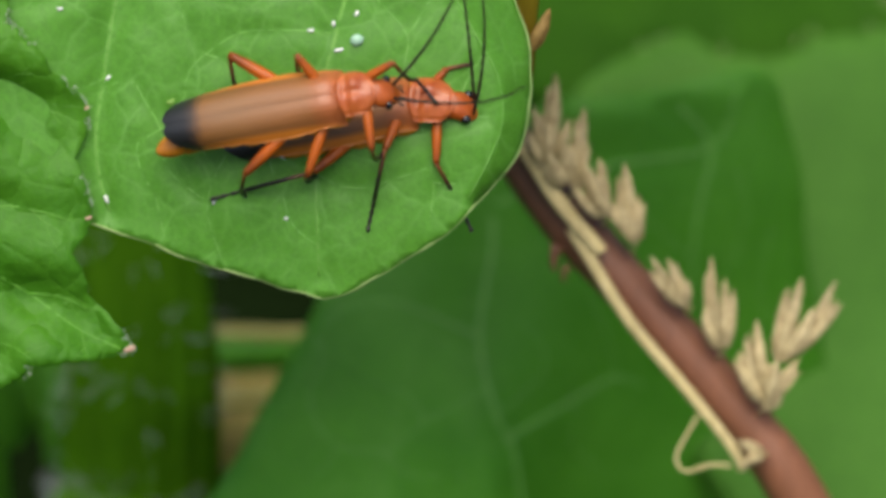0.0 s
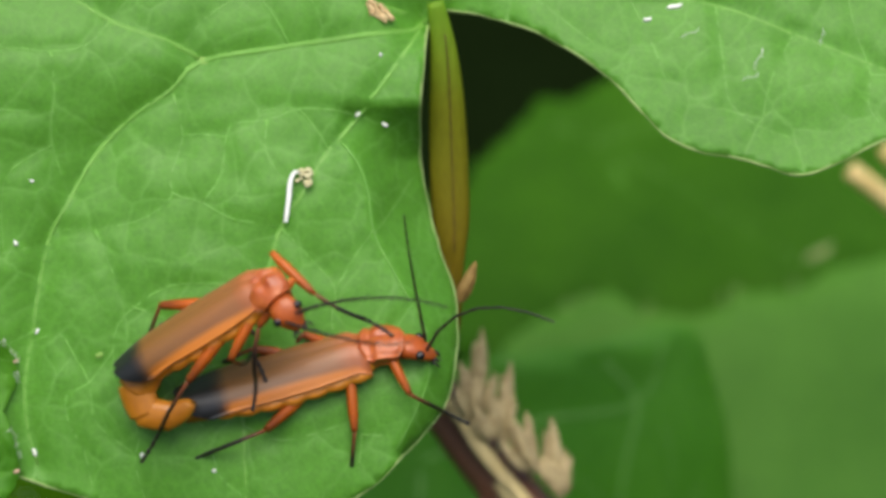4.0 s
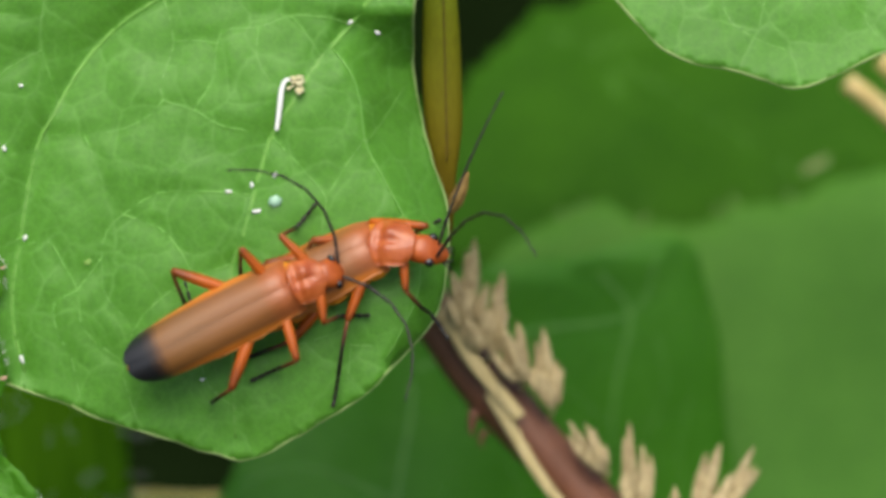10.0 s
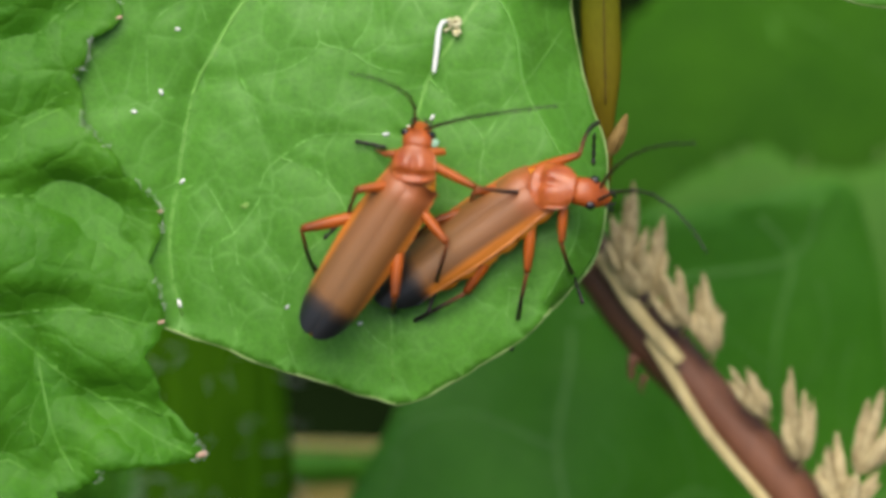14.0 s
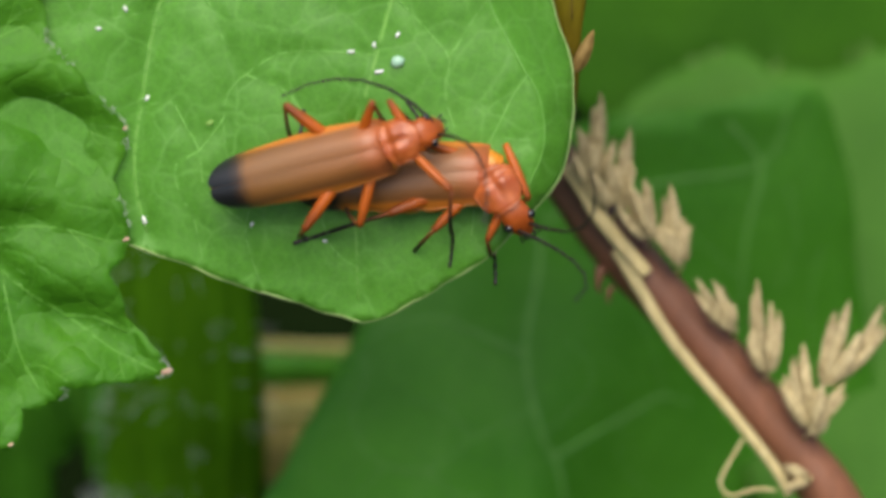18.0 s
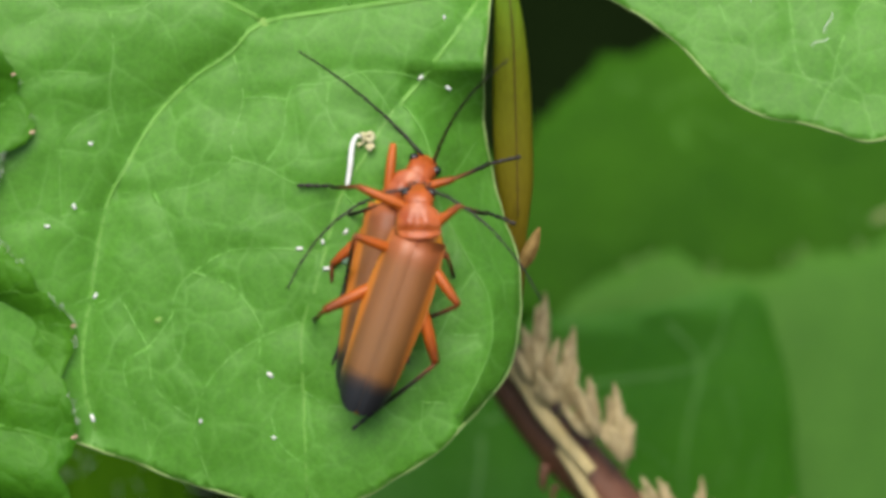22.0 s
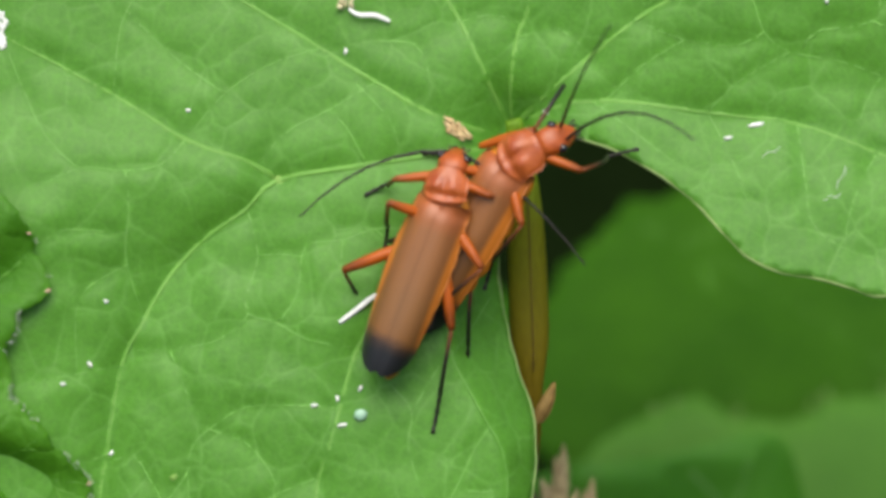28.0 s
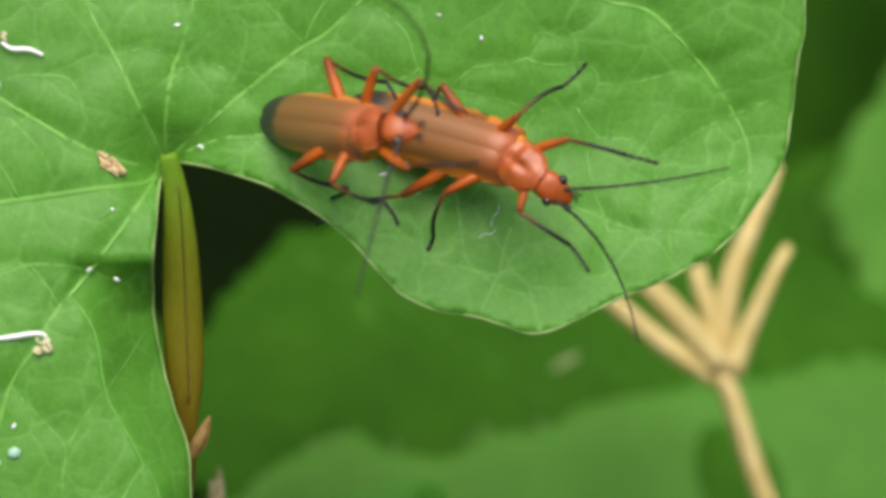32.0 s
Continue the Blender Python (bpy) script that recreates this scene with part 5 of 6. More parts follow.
FEMALE = [
    (0, -0.91, -0.75, -0.2, 11, 0, -16), (1, -0.5, -0.75, 0.3, 11, 0, -8), (2, -1.03, -1.45, 0.22, 20, 7, -15),
    (3, -0.42, -1.45, 0.15, 19, 7, -15), (4, -0.17, -0.75, -0.08, 16, 0, -10), (4.5, -0.17, -0.97, 0, 16, 2, -10),
    (6.5, 0.15, -0.75, 0.1, 24, 0, -31), (7, 0.44, -0.75, 0.07, 24, 0, -31), (7.5, 0.38, -1.21, 0.07, 24, 4, -33),
    (8, 0.45, -1.45, 0.14, 25, 7, -32), (8.5, 0.42, -1.45, 0.11, 24, 7, -26), (9, 0.44, -1.45, 0.19, 27, 7, -31),
    (9.5, 0.38, -1.45, 0.24, 27, 7, -31), (10, 0.47, -1.45, 0.35, 27, 7, -32), (10.5, 0.45, -1.45, 0.35, 27, 7, -32),
    (11, 0.49, -1.45, 0.27, 29, 7, -27), (11.5, 0.46, -1.45, 0.27, 29, 7, -27), (12, 0.55, -1.45, 0.26, 31, 7, -29),
    (12.5, 0.58, -1.45, 0.38, 31, 7, -33), (13, 0.68, -1.45, 0.46, 32, 7, -32), (13.5, 0.57, -1.45, 0.39, 34, 7, -36),
    (15.5, 0.66, -1.32, 0.04, 37, 6, -47), (16, 0.9, -1.45, -0.56, 35, 7, -44), (16.5, 0.6, -1.45, -1.27, 28, 7, -44),
    (17, 0.73, -1.45, -1.42, 12, 7, -60), (17.5, 0.33, -1.45, -1.64, 10, 7, -48), (18, 0.17, -1.45, -1.69, 3, 7, -58),
    (18.5, -0.21, -1.45, -0.97, 6, 7, -59), (19, 0.32, -1.45, -0.25, 11, 7, -23), (19.5, 0.06, -1.1, 0.97, 33, 4, -9),
    (20, -0.22, -1.1, 2.92, 64, 4, -24), (20.5, -1.32, -1.1, 2.8, 75, 4, -21), (21, -0.86, -1.1, 2.95, 78, 4, -25),
    (21.5, -0.84, -1.1, 3, 78, 4, -25), (22, -0.94, -1.1, 3, 78, 4, -19), (22.5, -0.92, -1.1, 2.98, 78, 4, -19),
    (23, -0.86, -1.1, 3.39, 80, 4, -30), (24, -0.45, -1.1, 4.72, 78, 4, -41), (24.5, -0.28, -1.1, 5.58, 77, 4, -41),
    (26.5, -0.32, -1.1, 6.3, 83, 4, -20), (27, -0.25, -1.1, 6.38, 82, 4, -25), (27.6, 0.49, -1.45, 7.75, 64, 8, -31),
    (28, 1.93, -2.15, 9.02, 59, 16, -29), (28.4, 3.18, -2.15, 9.73, 48, 15, -25), (29, 6.4, -2.15, 11.63, 42, 15, -33),
    (29.6, 5.95, -2.15, 11.85, 36, 16, -43), (30, 6.83, -2.15, 12.01, 36, 17, -42), (30.4, 7.99, -2.95, 11.87, 19, 28, -34),
    (30.8, 10.94, -2.95, 11.04, -8, 26, -15), (31, 11.75, -2.95, 10.73, -8, 30, -22), (31.5, 12.36, -2.95, 10.08, -17, 30, -13),
    (32, 12.27, -2.95, 10.36, -18, 30, -21),
]
MALE_ANTENNAE = [
    (0, -0.2, 1.7, 0.4, 3.1, 0.4, -0.3, 1.4, -0.1), (1, -0.6, 2.6, -0.5, 4, 0.2, 1.1, 1.5, 1.5), (2, -0.9, 2.5, -0.5, 3.2, -0.3, 1.3, 0.6, 1.5),
    (3, -0.3, 3.5, 0.6, 5.7, -0.7, 1, 0.2, 0.6), (4, -0.2, 1.3, 1.5, 1.1, -0.8, 0.2, 0.2, 0.1), (7, -0.7, 1.6, -2.9, 3.3, -0.9, -3.7, -2.9, -6.2),
    (8, -0.5, -2.6, 0.2, -1.8, -1.2, -4.5, -1.8, -5.9), (9, -1.6, 1.5, -3.3, 3.3, 1.1, -2.2, 2, -3.1), (10, -1.4, 1.8, -3.6, 2.3, 1.4, -2, 1.3, -4.3),
    (11, -1.9, 1.3, -3.3, 0.6, 0.9, 1, 2.8, 1.3), (12, -3.3, 1.4, -5, 1, -1.3, 1.7, 0.6, 1.7), (12.5, -5.8, 1.1, -7.4, 1.6, -1.3, 0.8, 0.4, 1),
    (13, -2.8, 3.6, -4.2, 4.8, -0.8, 2.4, 1.1, 1.7), (13.5, -3.3, 2.8, -4.4, 3.2, -1.6, 2.7, 0.7, 3.5), (15.5, -1, 2, -1.1, 2.9, 0.2, 0, 1.3, -2.2),
    (16, -0.9, 0.9, -0.8, 1.4, 0.6, -0.8, 1.4, -2.6), (17, -3.4, 0.2, -5.6, -0.7, -0.1, -0.2, 0.7, -2.9), (18, -3.3, 1, -5.2, 0.6, -0.3, -0.9, 0, -2.1),
    (19, -3.2, 1.2, -5.5, 0.9, -0.4, -2.1, -0.3, -4.4), (20, -2.5, 2.2, -4.5, 0.3, 1.7, 1.2, 3, -1.3), (21, -2.7, 2.7, -4.1, 0.6, 1.8, 2.5, 3.3, 0),
    (22, -2.8, 2.7, -4.2, 0.5, 1.7, 2.5, 3.3, 0.2), (23, -2.8, 2.3, -4, 0.4, 1.7, 2.6, 3.5, 0.5), (24, -2.9, 3, -4.3, 0.7, 1.9, 3, 3.4, 1.1),
    (24.5, -3.3, 4.2, -4.9, 2.1, 1.8, 4, 3.8, 2.2), (26.5, -3.3, 5, -5.3, 2.9, 1.8, 6.4, 3.9, 4.7), (27, -3.2, 5, -4.4, 2.2, 2, 6.3, 4.1, 4.8),
    (28, -2.7, 8.9, -4.8, 7, 2.5, 8, 4.4, 5.8), (29, 2.5, 13.1, 1.2, 12.6, 4.4, 9.5, 4.9, 7.3), (30, 3.5, 12.6, 1.9, 11.8, 4.3, 9.3, 4.2, 6.6),
    (31, 8.7, 12.9, 7.6, 14, 8.3, 9.8, 7.6, 6.7), (31.5, 9.2, 12.9, 8.5, 14, 8.3, 8.9, 7.7, 6.7), (32, 9.5, 12.7, 8.6, 14, 8.2, 8.8, 7.6, 6.6),
]
FEMALE_ANTENNAE = [
    (0, 0.9, 1.4, 0.7, 3.1, 1.3, 1.1, 1.2, 2.8), (1, 1.8, 1.5, 2.5, 2.5, 2.1, 0.3, 2.7, 0.1), (2, 0.9, 1.8, 0.7, 3, 2.3, 0.5, 2.8, 0.4),
    (3, 1.1, 2.5, 0.7, 4.1, 2.6, 0.4, 3.7, 0.3), (4, 1.5, 1.5, 1.3, 2.7, 3.1, 0.9, 5.6, 0.5), (7, 2.9, 0.7, 3.6, 1.1, 3.9, 0.7, 6.2, 0.1),
    (8, 2.4, 1.2, 2.5, 1.9, 3.8, 1.2, 6.3, 0.9), (9, 2.6, 1.2, 2.7, 2.1, 3, 1.5, 3.8, 1.5), (10, 3.2, 2.4, 4.4, 4.9, 3.5, 1.1, 4.5, 0.4),
    (11, 2.8, 1.3, 4, 1.1, 4, 1.8, 5.9, 1.8), (12, 2.4, 1.2, 2.7, 1.5, 4.1, 1.9, 6.2, 2), (12.5, 2.5, 1.3, 2.7, 2, 3.8, 1.6, 6.2, 1.6),
    (13, 2.7, 2.9, 2.9, 5.9, 4.2, 1.8, 6.6, 2), (13.5, 3.2, 1.5, 4.4, 2.1, 4.1, 1, 6.1, 0.2), (15.5, 3.1, 0.2, 3.8, 0.6, 3.1, -0.8, 3.4, -1.6),
    (16, 3.3, -0.6, 4.1, -0.6, 4.1, -0.7, 5.9, -0.9), (17, 2.2, -0.9, 2.7, -0.2, 1.9, -3.8, 2, -4.1), (18, 2.7, -3.3, 3, -2.4, 2.5, -4.1, 2.7, -4.6),
    (19, 2.8, -0.1, 2.7, 0.8, 2.8, -0.9, 3.2, -1.3), (20, -0.2, 5.4, -2.2, 5.5, 1.7, 4.8, 1.9, 5.2), (21, -1, 6.5, -2.6, 8.7, 0.7, 6.4, 1.6, 7.7),
    (22, -1.8, 6.3, -3.8, 7.7, 0.7, 5.6, 1.6, 6.6), (23, -1.6, 6.8, -4, 8.5, 0.9, 6.6, 1.8, 7.7), (24, -0, 7.5, -1.4, 8.8, 2, 6.2, 3.8, 6.2),
    (24.5, 0, 8.6, -1.3, 10.6, 2, 6.4, 2.5, 5.6), (26.5, -0.3, 9.4, -1.3, 10.8, 1.1, 9.2, 1.7, 10.5), (27, 0.2, 9.2, -0.8, 11, 1.2, 8.3, 1.6, 8.8),
    (28, 3.9, 10.9, 4.4, 11.8, 5.1, 10.3, 6.5, 9.8), (29, 9.2, 13.2, 9.6, 13.9, 9.9, 12.2, 11, 11.6), (30, 10.1, 13.6, 10.8, 15.2, 11.5, 11.3, 13.5, 10.1),
    (31, 15.9, 10.4, 18.4, 11.6, 13.2, 7.6, 12.7, 6.2), (31.5, 16.6, 9.1, 18.7, 9.1, 14.7, 7, 14.9, 4.5), (32, 16.3, 9.5, 18.6, 9.9, 15.3, 7.1, 16, 4.5),
]

# seconds; knee ahead and to the left, foot ahead and to the left of the front of the wing cases (mm)
MALE_LEGS = {
    "FL": [(0, 1.68, 0.65, 1.88, 0.36), (1, 1.26, 0.6, 1.3, 0.18), (3, 0.82, -0.16, 1.56, -1.32), (4, 1.08, -0.98, 1.98, -3.01), (7, 0.66, 1.35, 0.49, 1.37), (8, 0.51, 1.81, 0.04, 3.12), (9, 0.66, 1.4, 0.75, 1.91), (11, 0.22, 1.33, 0.21, 1.01), (12, 0.9, 0.4, 1.2, 0.2), (13, 0.38, 0.92, 0.31, 1.42), (17, 0.11, 1.37, -0.06, 0.68), (19, 0.9, 0.98, 1.6, 0.48), (20, 0.79, 1.81, -0.12, 1.89), (21, 1.05, 2.09, 1.32, 2.39), (23, 0.67, 2.67, -0.6, 3.98), (24, 0.28, 1.82, -1.17, 2.83), (27, 0.01, 1.75, -2.29, 1.62), (28, 0.14, 1.59, 0.01, 1.68), (29, 1.53, 0.73, 1.7, 0.04), (30, 1.93, 0.74, 1.47, 0.03), (31, 1.4, 1.87, 2.3, 1.17), (32, 2.02, 1.9, 3.26, 1.17)],
    "FR": [(0, 0.71, -1.68, 0.4, -2.33), (4, -0.66, -1.06, -2.5, -3.12), (7, 0.44, -1.75, 0.28, -1.58), (8, 0.29, -1.67, -0.71, -2.34), (9, 1.29, -1.34, 1.88, -1.44), (11, -0.44, -1.37, -0.41, -1.52), (12, 1.08, -1.81, 1.64, -3.84), (13, 0.69, -1.62, 1.3, -3.79), (17, 1.47, -1.54, 2.23, -1.9), (19, 1.83, -1.92, -0.51, -5.28), (20, 1.3, -0.94, 1.12, -0.67), (21, 1.29, -0.68, 1.44, -1.82), (23, 1.14, -0.75, 1.11, -2.17), (24, 1.12, -0.8, 0.46, -2.06), (27, 1.22, -1.39, 0.85, -2.3), (28, 0.72, -1.15, 1.25, -1.55), (29, 0.94, -1.71, 2.4, -2.4), (30, 0.52, -1.19, 2.46, -2.25), (31, 2.66, -0.37, 3.94, -0.27), (32, 2.79, -0.92, 5.99, -0.04)],
    "HL": [(0, -3.22, 1.81, -3.33, 1.02), (1, -2.87, 1.87, -3.35, 0.99), (4, -3.6, 1.16, -4.18, 0.6), (7, -3.4, 1.72, -3.53, 1.06), (8, -3.4, 1.94, -3.37, 0.97), (9, -3.04, 2.06, -3.07, 1.02), (11, -2.96, 1.93, -3.31, 1.03), (12, -2.59, 1.79, -3.2, 0.83), (13, -3.05, 1.89, -3.44, 1.05), (16, -3.01, 2.12, -4.47, 1.74), (17, -2.77, 1.93, -2.87, 0.8), (19, -2.36, 1.89, -2.96, 0.99), (20, -3.23, 1.97, -4.03, 1.07), (21, -3.06, 1.86, -3.99, 2.26), (23, -2.81, 1.98, -3.89, 2.36), (24, -2.85, 1.99, -3.66, 1.25), (27, -2.72, 1.94, -3.86, 1.13), (28, -3.06, 2.12, -3.84, 1.32), (29, -2.32, 1.92, -2.81, 0.97), (30, -2.03, 1.76, -2.96, 1.29), (31, -1.45, 1.92, -1.11, 1.16), (32, -2.59, 1.96, -2.16, 1.46)],
    "HR": [(0, -3.29, -1.79, -4.14, -2.74), (1, -3.28, -2.12, -4.87, -2.33), (4, -3.47, -1.33, -6.23, -2.56), (7, -2.9, -1.81, -3.89, -1.38), (8, -2.09, -1.85, -3.96, -2.32), (9, -2.51, -1.96, -4.63, -2.06), (11, -3.47, -1.95, -4.07, -2.17), (12, -3.69, -1.78, -5.11, -2.03), (13, -3.15, -1.28, -4.49, -1.59), (16, -3.16, -1.84, -3.82, -2.12), (17, -3.01, -1.75, -4.31, -1.78), (19, -2.99, -1.93, -3.7, -2.77), (20, -3.37, -1.66, -4.81, -1), (21, -3.5, -1.95, -6.42, -0.06), (23, -3.59, -1.79, -6.35, 0.19), (24, -3.9, -1.74, -5.35, -0.78), (27, -4.57, -1.52, -7.86, -0.26), (28, -3.69, -1.71, -7.21, -2.3), (29, -3.45, -0.94, -5.99, -0.98), (30, -3.7, -1.5, -6.4, -2.4), (31, -1.8, -1.78, -2.23, -1.65), (32, -2.54, -1.53, -3.39, -1.81)],
    "ML": [(0, -1, 1.42, -1.2, 0.99), (1, -1.29, 1.26, -1.64, 0.76), (2.5, -1.9, 0.2, -1.9, 0), (4.5, -1.9, 0.2, -1.9, 0), (7, -1.02, 1.73, -1.44, 1.07), (8, -1.01, 1.82, -2.35, 1.06), (9, -0.75, 1.7, -1.34, 0.87), (11, -0.8, 1.58, -1.28, 0.91), (12, -0.79, 1.3, -1.33, 0.78), (13, -1.5, 0.95, -2.02, 1.01), (16, -0.3, 1.58, -2.11, 1.14), (17, -0.01, 1.45, 0.1, 0.83), (19, 0.19, 1.29, 0.04, 0.61), (20, -0.57, 1.87, -1.32, 1.21), (21, -0.58, 1.83, -1.92, 1.39), (23, -0.42, 1.77, -2.36, 1.87), (24, -0.62, 1.79, -1.56, 1.13), (27, -0.47, 1.67, -2.36, 1.52), (28, -0.56, 1.53, -1.88, 1.24), (29, -0.7, 1.29, -1.17, 0.91), (30, -0.02, 1.2, -0.79, 0.93), (31, 0.14, 1.93, 0.33, 1.23), (32, 0.07, 1.89, 0.53, 1.36)],
    "MR": [(0, -1.41, -2.16, -1.92, -2.35), (1, -1.96, -2.46, -3.1, -2.41), (4, -1.94, -1.46, -2, -1.8), (7, -1.34, -1.96, -1.75, -1.48), (8, -1.57, -1.91, -1.93, -1.61), (9, -1.47, -2.16, -1.82, -1.42), (11, -0.17, -2.01, -2.42, -2.68), (12, -0.95, -2.33, -2.8, -3.51), (13, -1.21, -1.94, -3.01, -2.84), (16, -0.38, -1.8, -2.6, -1.67), (17, -1.47, -2.19, -2.21, -1.26), (19, -1.46, -2.23, -2.05, -1.45), (20, -1.4, -1.82, -2.1, -1.2), (21, -1.39, -1.8, -2.3, -1.08), (23, -1.46, -1.77, -2.23, -0.85), (24, -1.31, -1.83, -1.98, -1.22), (27, -1.35, -2.03, -2.59, -1.23), (28, -1.37, -1.79, -2.81, -1.04), (29, -1.72, -1.57, -2.33, -1.94), (30, -2.15, -1.44, -2.76, -1.82), (31, -0.27, -1.86, 1.39, -1.4), (32, -0.38, -1.68, 0.09, -2.06)],
}
FEMALE_LEGS = {
    "FL": [(0, 1.13, 0.58, 2.05, 0.68), (1.5, 1.6, -0.25, 1.5, -0.3), (4.5, 1.6, -0.25, 1.5, -0.3), (6.5, 1.6, -0.25, 1.5, -0.3), (12, 1.6, -0.25, 1.5, -0.3), (13, 1.6, -0.25, 1.5, -0.3), (16, 1.36, 0.48, 2.54, 0.75), (17, 1.2, -0.8, 1.1, -0.9), (18.5, 1.2, -0.8, 1.1, -0.9), (19, 1.02, 0.51, 1.73, 0.29), (21, -0.01, 1.61, -1.61, 3.09), (23, 1.2, -0.8, 1.1, -0.9), (24.5, 1.2, -0.8, 1.1, -0.9), (27, 0.92, 1.21, 1.42, 2.38), (28, 1.23, -0.11, 1.9, -0.24), (29, 1.45, 0.49, 2.83, 0.06), (30, 1.98, -0.11, 2.75, -0.88), (31, 1.36, 1.13, 3.2, 1.29), (32, 1.58, 0.87, 4.01, 0.99)],
    "FR": [(0, 0.41, -2.05, 0.89, -3.54), (1, 0.44, -1.94, 1.38, -2.92), (4, 0.99, -1.73, 2.06, -2.79), (7, 0.36, -1.48, 0.68, -2.75), (8, 0.24, -1.9, 0.6, -2.86), (9, 0.39, -1.87, 0.64, -2.97), (11, 0.15, -1.47, 0.26, -2.75), (12, 0.04, -1.84, 0.2, -3.05), (13, -0.16, -2, -0.17, -3.05), (16, -0.67, -1.59, -2.04, -2.75), (17, -0.5, -2.06, -0.85, -2.46), (19, 0.31, -2.03, 0.58, -3.02), (20, 1.35, -1.4, 0.88, -1.04), (21, 1.51, -1.54, 2.23, -2.31), (23, 0.98, -1.22, 1.58, -2.51), (24, 0.29, -1.62, 0.41, -2.47), (27, 0.94, -1.51, -0.03, -2.27), (28, 1.05, -2.03, 1.66, -2.72), (29, 0.18, -1.07, 0.82, -2.63), (30, 0.12, -1.88, 0.51, -3.48), (31, 0.67, -1.54, 2.21, -2.8), (32, 0.86, -1.43, 2.49, -2.05)],
    "HL": [(0, -3.2, 0.9, -4, 0.8), (19, -3.2, 0.9, -4, 0.8), (21, -5.16, 0.98, -6.33, 1.25), (23, -5.69, 0.93, -6.53, 1.21), (27, -4, 1.62, -4.51, 2.23), (32, -2.58, 1.47, -2.96, 1.1)],
    "HR": [(0, -3.27, -1.58, -6.84, -1.81), (1, -4.01, -1.56, -7.38, -1.7), (4, -3.99, -1.83, -6.43, -1.86), (13, -4.02, -1.72, -5.27, -1.07), (17, -3.43, -1.08, -6.42, -1.53), (19, -2.42, -1.07, -4.87, -2.02), (21, -4.82, -1.46, -6, -1.65), (23, -5.13, -1.31, -6.33, -1.6), (27, -4.63, -1.4, -5.38, -1.98), (28, -5.17, -1.07, -6.65, -2.26), (30, -2.87, -1.37, -4.8, -1.04), (32, -3.33, -2.18, -4.94, -2.75)],
    "ML": [(0, -1.6, 0.9, -2, 0.6), (19, -1.6, 0.9, -2, 0.6), (20, -2.77, 1.57, -3.47, 1.2), (21, -1.82, 1.59, -2.9, 1.4), (23, -2.19, 1.64, -3.27, 1.34), (27, -1.78, 1.75, -2.49, 2.89), (30, 0.92, 0.69, 1.55, -0.08), (31, 0.24, 1.49, 1.26, 2.88), (32, 0.12, 1.19, 0.95, 2.99)],
    "MR": [(0, -0.96, -1.24, -1.92, -3.39), (1, -1.15, -1.33, -2.52, -3.57), (4, -0.93, -2.41, -1.58, -4.06), (7, -1.23, -1.33, -2.52, -2.62), (8, -1.44, -1.58, -2.94, -3.84), (9, -1.91, -2.1, -3.18, -3.79), (11, -1.53, -1.39, -3.22, -3.48), (12, -1.73, -1.83, -3.4, -3.41), (13, -1.89, -2.03, -3.78, -3.5), (17, -0.92, -1.63, -1.6, -2.79), (20, -3.09, -1.71, -4.7, -1.89), (23, 0.03, -1.77, -0.62, -2.44), (27, -0.81, -1.54, -1.18, -2.49), (28, -1.21, -1.34, -2.79, -1.09), (29, -0.88, -1.27, -1.66, -1.88), (30, -0.76, -0.96, -2.13, -1.93), (31, -1.32, -1.47, -1.87, -3.12), (32, -1.57, -1.61, -2.12, -3.05)],
}



def frame_of(d, x_ref):
    """A turn whose x runs along d and whose z leans to x_ref."""
    d = d.normalized()
    y = x_ref.cross(d)
    y = y.normalized() if y.length > 1e-4 else d.orthogonal().normalized()
    z = d.cross(y)
    return Matrix((d, y, z)).transposed().to_4x4()


# droop of the neck shield and head, then roll of the body about its length: seconds, degrees
MALE_NOD = np.array([(0, 16), (6, 16), (7, 28), (8.5, 28), (9.5, 20), (12, 16), (13, 8), (16, 12), (20, 16), (27, 24), (28, 14), (29, 8), (32, 8)])
FEMALE_NOD = np.array([(0, 8), (19.5, 8), (20.2, 20), (27.2, 20), (28, 8), (32, 8)])
MALE_ROLL = np.array([(0, -14), (2, -25), (3, -52), (4.5, -52), (6.5, -10), (8, 0), (9, -8), (12, 0), (24, 0), (28, -8), (28.6, -40), (29.2, -36), (30.4, -22), (31, -2), (32, 0)])
FEMALE_ROLL = np.array([(0, -20), (2.5, -46), (4.5, -46), (8, -22), (13.5, -28), (17, -14), (20, 0), (27, 0), (28, -18), (28.5, -52), (29.2, -48), (30.4, -34), (31, -4), (32, 0)])


def body_pose(row, rolls):
    """Body pose in the picture space, in millimetres."""
    t, x, y, z, heading, pitch = row[:6]
    h = radians(heading)
    f, l, d = Vector((math.cos(h), 0, math.sin(h))), Vector((-math.sin(h), 0, math.cos(h))), Vector((0, -1, 0))
    return Matrix.Translation((x, y, z)) @ Matrix((f, l, d)).transposed().to_4x4() @ Matrix.Rotation(radians(-pitch), 4, "Y") @ Matrix.Rotation(radians(float(np.interp(t, rolls[:, 0], rolls[:, 1]))), 4, "X")


def small(m):
    """The pose m with its place in metres instead of millimetres."""
    m = m.copy()
    m.translation = m.translation * MM
    return m


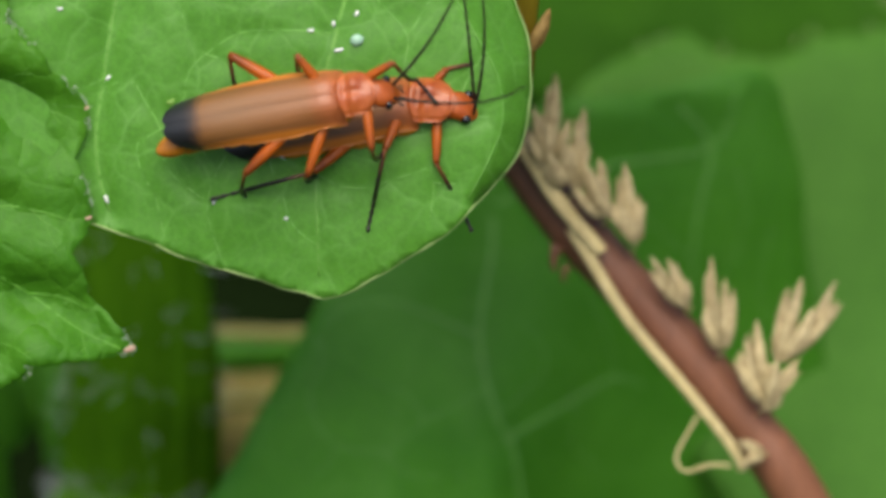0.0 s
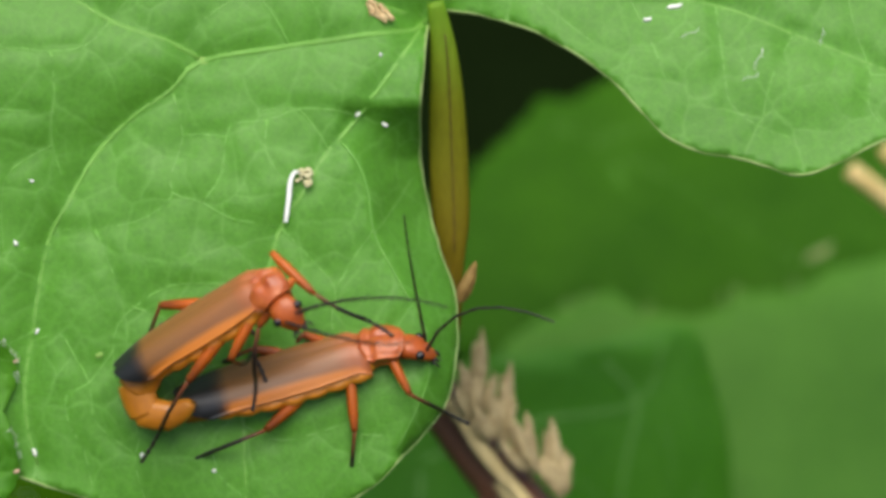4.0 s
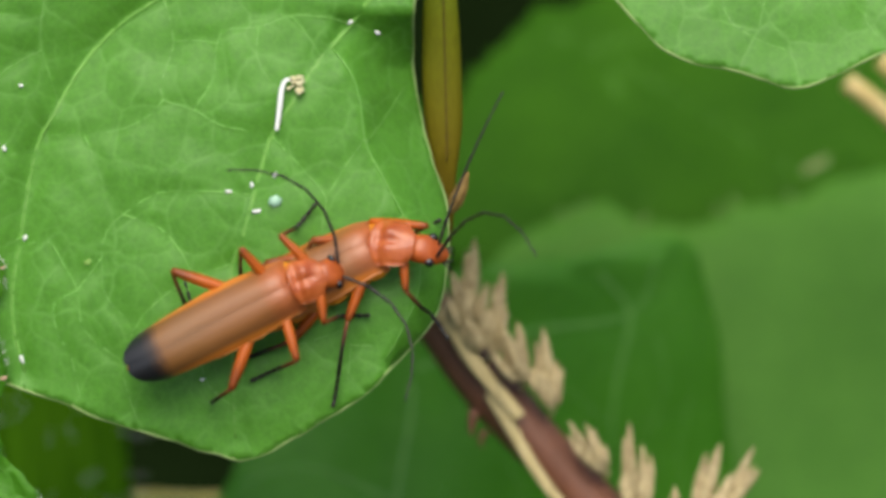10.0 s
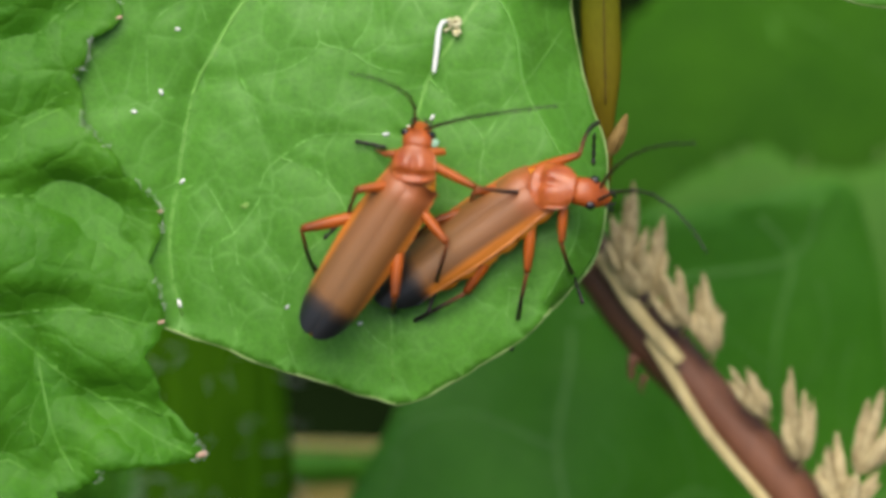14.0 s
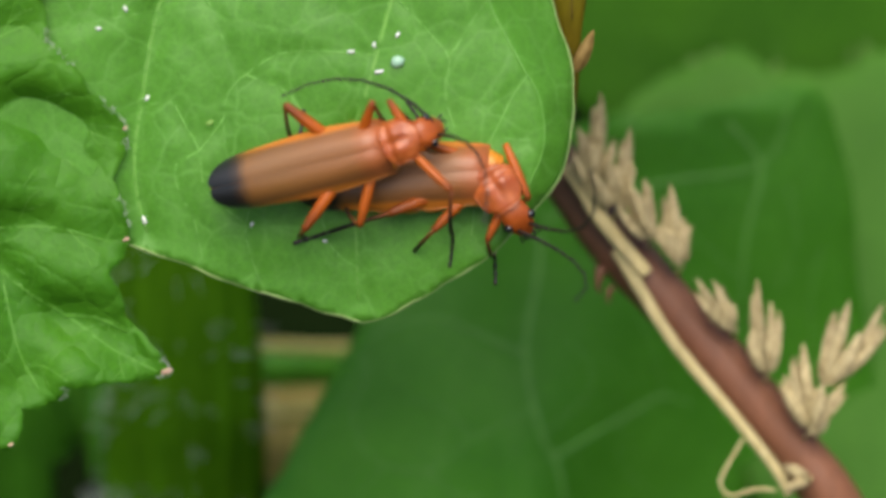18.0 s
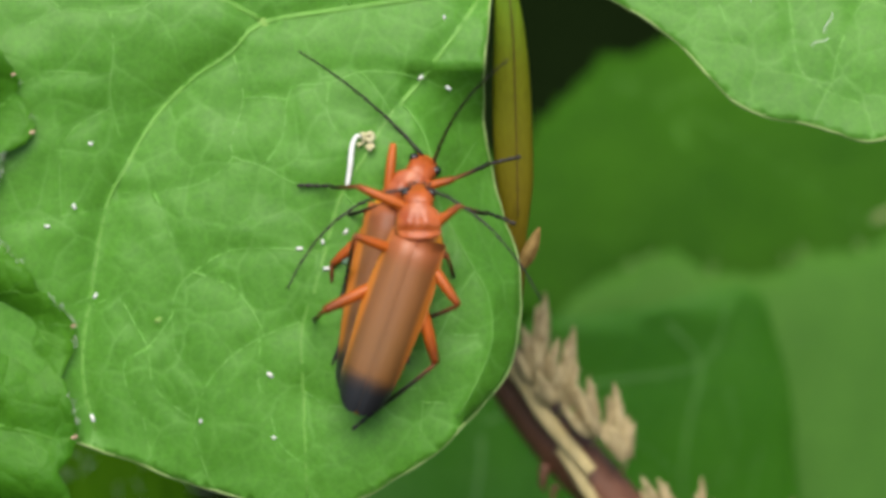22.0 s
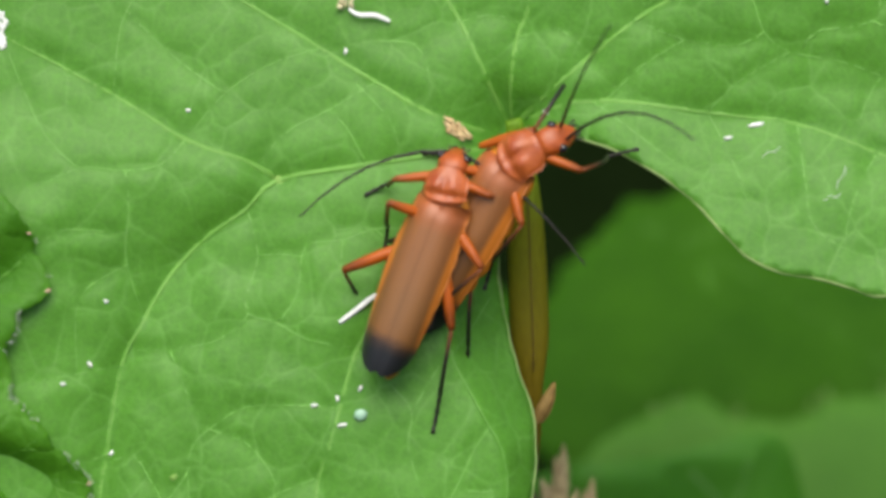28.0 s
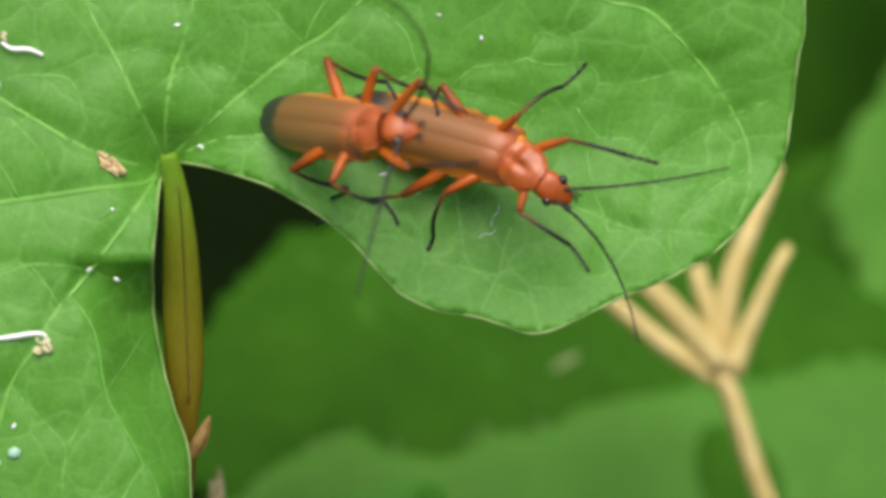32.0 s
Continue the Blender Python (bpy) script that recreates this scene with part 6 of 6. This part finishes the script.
def animate(top, parts, rows, feelers, stance, tails, floor, rolls, nods):
    """Keys the body, neck, feelers and six legs of one beetle."""
    poses = [(r[0], body_pose(r, rolls), r[6]) for r in rows]
    walk(top, [(t, VIEW @ small(m)) for t, m, _ in poses])

    def nod(t):
        return Matrix.Rotation(radians(float(np.interp(t, nods[:, 0], nods[:, 1]))), 4, "Y")

    walk(parts["neck"], [(t, Matrix.Rotation(radians(b), 4, "Z") @ nod(t)) for t, _, b in poses])
    for k, piece in enumerate(parts["tail"]):
        keys = []
        for t, x, y, z, bend in tails:
            level = Matrix.Rotation(radians(float(np.interp(t, rolls[:, 0], rolls[:, 1]))), 4, "X")
            at, ang = level @ Vector((x, y, z)), 0.0
            for n in range(k + 1):
                ang += bend * (0.15, 0.3, 0.35, 0.2)[n]
                turn = Matrix.Rotation(radians(ang), 4, "Z")
                m = level.inverted() @ Matrix.Translation(at) @ turn
                at = at + turn @ Vector((-0.8, 0, 0))
            keys.append((t, small(m)))
        walk(piece, keys)
    by_time = {t: (m, b) for t, m, b in poses}
    for side, chain in parts["antennae"].items():
        k = 1 if side == 1 else 5
        keys = [[] for _ in chain]
        for row in feelers:
            t = row[0]
            m, b = by_time[t]
            inv = m.inverted()
            turn = Matrix.Rotation(radians(b), 4, "Z") @ nod(t)
            root = turn @ Vector((1.97 * parts["reach"], side * 0.2, -0.13))
            start = m @ root

            def aim(p, q, length):
                v = Vector((q[0] - p.x, 0, q[1] - p.z))
                if v.length < length:
                    v.y = -math.sqrt(length ** 2 - v.length ** 2) * 0.8
                return v.normalized() * length

            v1 = aim(start, row[k:k + 2], ANT_BASE)
            mid = start + v1
            v2 = aim(mid, row[k + 2:k + 4], ANT_TIP)
            if v2.y < -1.2:
                v2.y *= 0.4
            lift, end = Vector((0, 0, 1)), mid + v2
            bow = 2 * mid - 0.5 * (start + end)
            curve = [start * (1 - s) ** 2 + bow * (2 * s * (1 - s)) + end * s ** 2 for s in [n / ANT_JOINTS for n in range(ANT_JOINTS + 1)]]
            at, first = start, None
            for n in range(ANT_JOINTS):
                d = (curve[n + 1] - curve[n]).normalized()
                w = Matrix.Translation(inv @ at) @ frame_of(inv.to_3x3() @ d, lift)
                first = first or w
                keys[n].append((t, small(w if n == 0 else first.inverted() @ w)))
                at = at + d * ((ANT_BASE + ANT_TIP) / ANT_JOINTS)
        for joint, rows_of_joint in zip(chain, keys):
            walk(joint, rows_of_joint)
    for key, (femur, tibia, tarsus) in parts["legs"].items():
        name = "FMH"[key[0]] + ("L" if key[1] == 1 else "R")
        table, size = np.array(stance[name]), LEG_SIZE[key[0]]
        thigh, shin, toe = FEMUR_L * size, TIBIA_L * size, TARSUS_L * size
        kf, kt, ks = [], [], []
        for t, m, b in poses:
            kx, ky, fx, fy = (np.interp(t, table[:, 0], table[:, c]) for c in (1, 2, 3, 4))
            level = Matrix.Rotation(radians(float(np.interp(t, rolls[:, 0], rolls[:, 1]))), 4, "X")
            back = level.inverted()
            hip = level @ Vector(HIPS[key])
            v = Vector((kx - hip.x, ky - hip.y, 0))
            lack = thigh - v.length
            if lack > 0:
                inward = v.normalized() * (min(1.2, 0.85 * lack) if key[0] == 0 else min(0.75, 0.8 * lack))
                hip, v = hip - inward, v + inward
                v.z = min(0.25 if key[0] == 0 else 0.8, math.sqrt(max(0.0, thigh ** 2 - v.length ** 2)))
            knee = hip + v.normalized() * thigh
            foot = Vector((fx, fy, -floor))
            v = Vector((foot.x - knee.x, foot.y - knee.y, 0))
            span = v.length
            v = v.normalized() * max(0.12, min(span if abs(fy) < 1.2 else span - 0.65 * toe, shin * 0.97))
            drop = min(math.sqrt(max(0.0, shin ** 2 - v.length ** 2)), knee.z + floor - 0.08)
            v.z = -max(drop, 0.15)
            ankle = knee + v.normalized() * shin
            out = Vector((foot.x - ankle.x, foot.y - ankle.y, 0))
            if out.length < 0.3:
                out = Vector((v.x, v.y, 0)).normalized() + Vector((0.0, 0.4 * key[1], 0))
            lift = Vector((0, 0, 1))
            wf = back @ Matrix.Translation(hip) @ frame_of(knee - hip, lift)
            wt = back @ Matrix.Translation(knee) @ frame_of(ankle - knee, lift)
            ws = back @ Matrix.Translation(ankle) @ frame_of(out + Vector((0, 0, -0.12)), lift)
            kf.append((t, small(wf)))
            kt.append((t, small(wf.inverted() @ wt)))
            ks.append((t, small(wf.inverted() @ ws)))
        walk(femur, kf)
        walk(tibia, kt)
        walk(tarsus, ks)


def motions():
    tucked, bent, near = (-2.3, 0.0, -0.35, 0), (-4.65, -0.05, -0.35, 178), (-1.9, -0.4, -0.45, 50)
    animate(female, female_parts, FEMALE, FEMALE_ANTENNAE, FEMALE_LEGS, [(0, -2.6, 0, -0.35, 0), (2.5, -3.3, 0, -0.35, 0), (4.5, -3.3, 0, -0.35, 0), (6.5, -2.6, 0, -0.35, 0), (27, -2.6, 0, -0.35, 0), (28.6, -3.7, 0, -0.35, 0), (29.6, -3.6, 0, -0.35, 0), (31, -2.6, 0, -0.35, 0), (32, -2.6, 0, -0.35, 0)], 0.7, FEMALE_ROLL, FEMALE_NOD)
    animate(male, male_parts, MALE, MALE_ANTENNAE, MALE_LEGS, [(0, -2.75, -0.1, -0.45, 14), (1, -2.75, -0.1, -0.5, 25), (2, -2.9, -0.1, -0.45, 40), (2.5, -3.9, -0.1, -0.4, 95), (3, *bent), (4.5, *bent), (5.5, -3.4, -0.1, -0.4, 60), (6.5, *tucked), (27.9, *tucked), (28.2, -2.4, -0.4, -0.4, 30), (28.5, *near), (28.7, *near), (29, -1.1, -0.7, -0.42, 18), (30.2, -0.7, -0.6, -0.35, 10), (30.8, *tucked), (32, *tucked)], 1.1, MALE_ROLL, MALE_NOD)
    for sway in (dark_leaf, notch_leaf, fold_leaf):
        walk(sway, [(t, VIEW @ Matrix.Translation(local(0, 0, d))) for t, d in ((0, 0), (28, 0), (28.6, -0.2), (29.4, -0.6), (30.2, -1.2), (32, -1.35))])
    y = main_relief(-1.9, 5.1) - 0.15
    first, last = Matrix.Translation((-1.85, y, 5.15)), Matrix.Translation((-1.6, y, 4.8)) @ Matrix.Rotation(radians(75), 4, "Y")
    walk(fluff, [(0, VIEW @ small(first)), (27.2, VIEW @ small(first)), (28.6, VIEW @ small(last)), (32, VIEW @ small(last))])


motions()
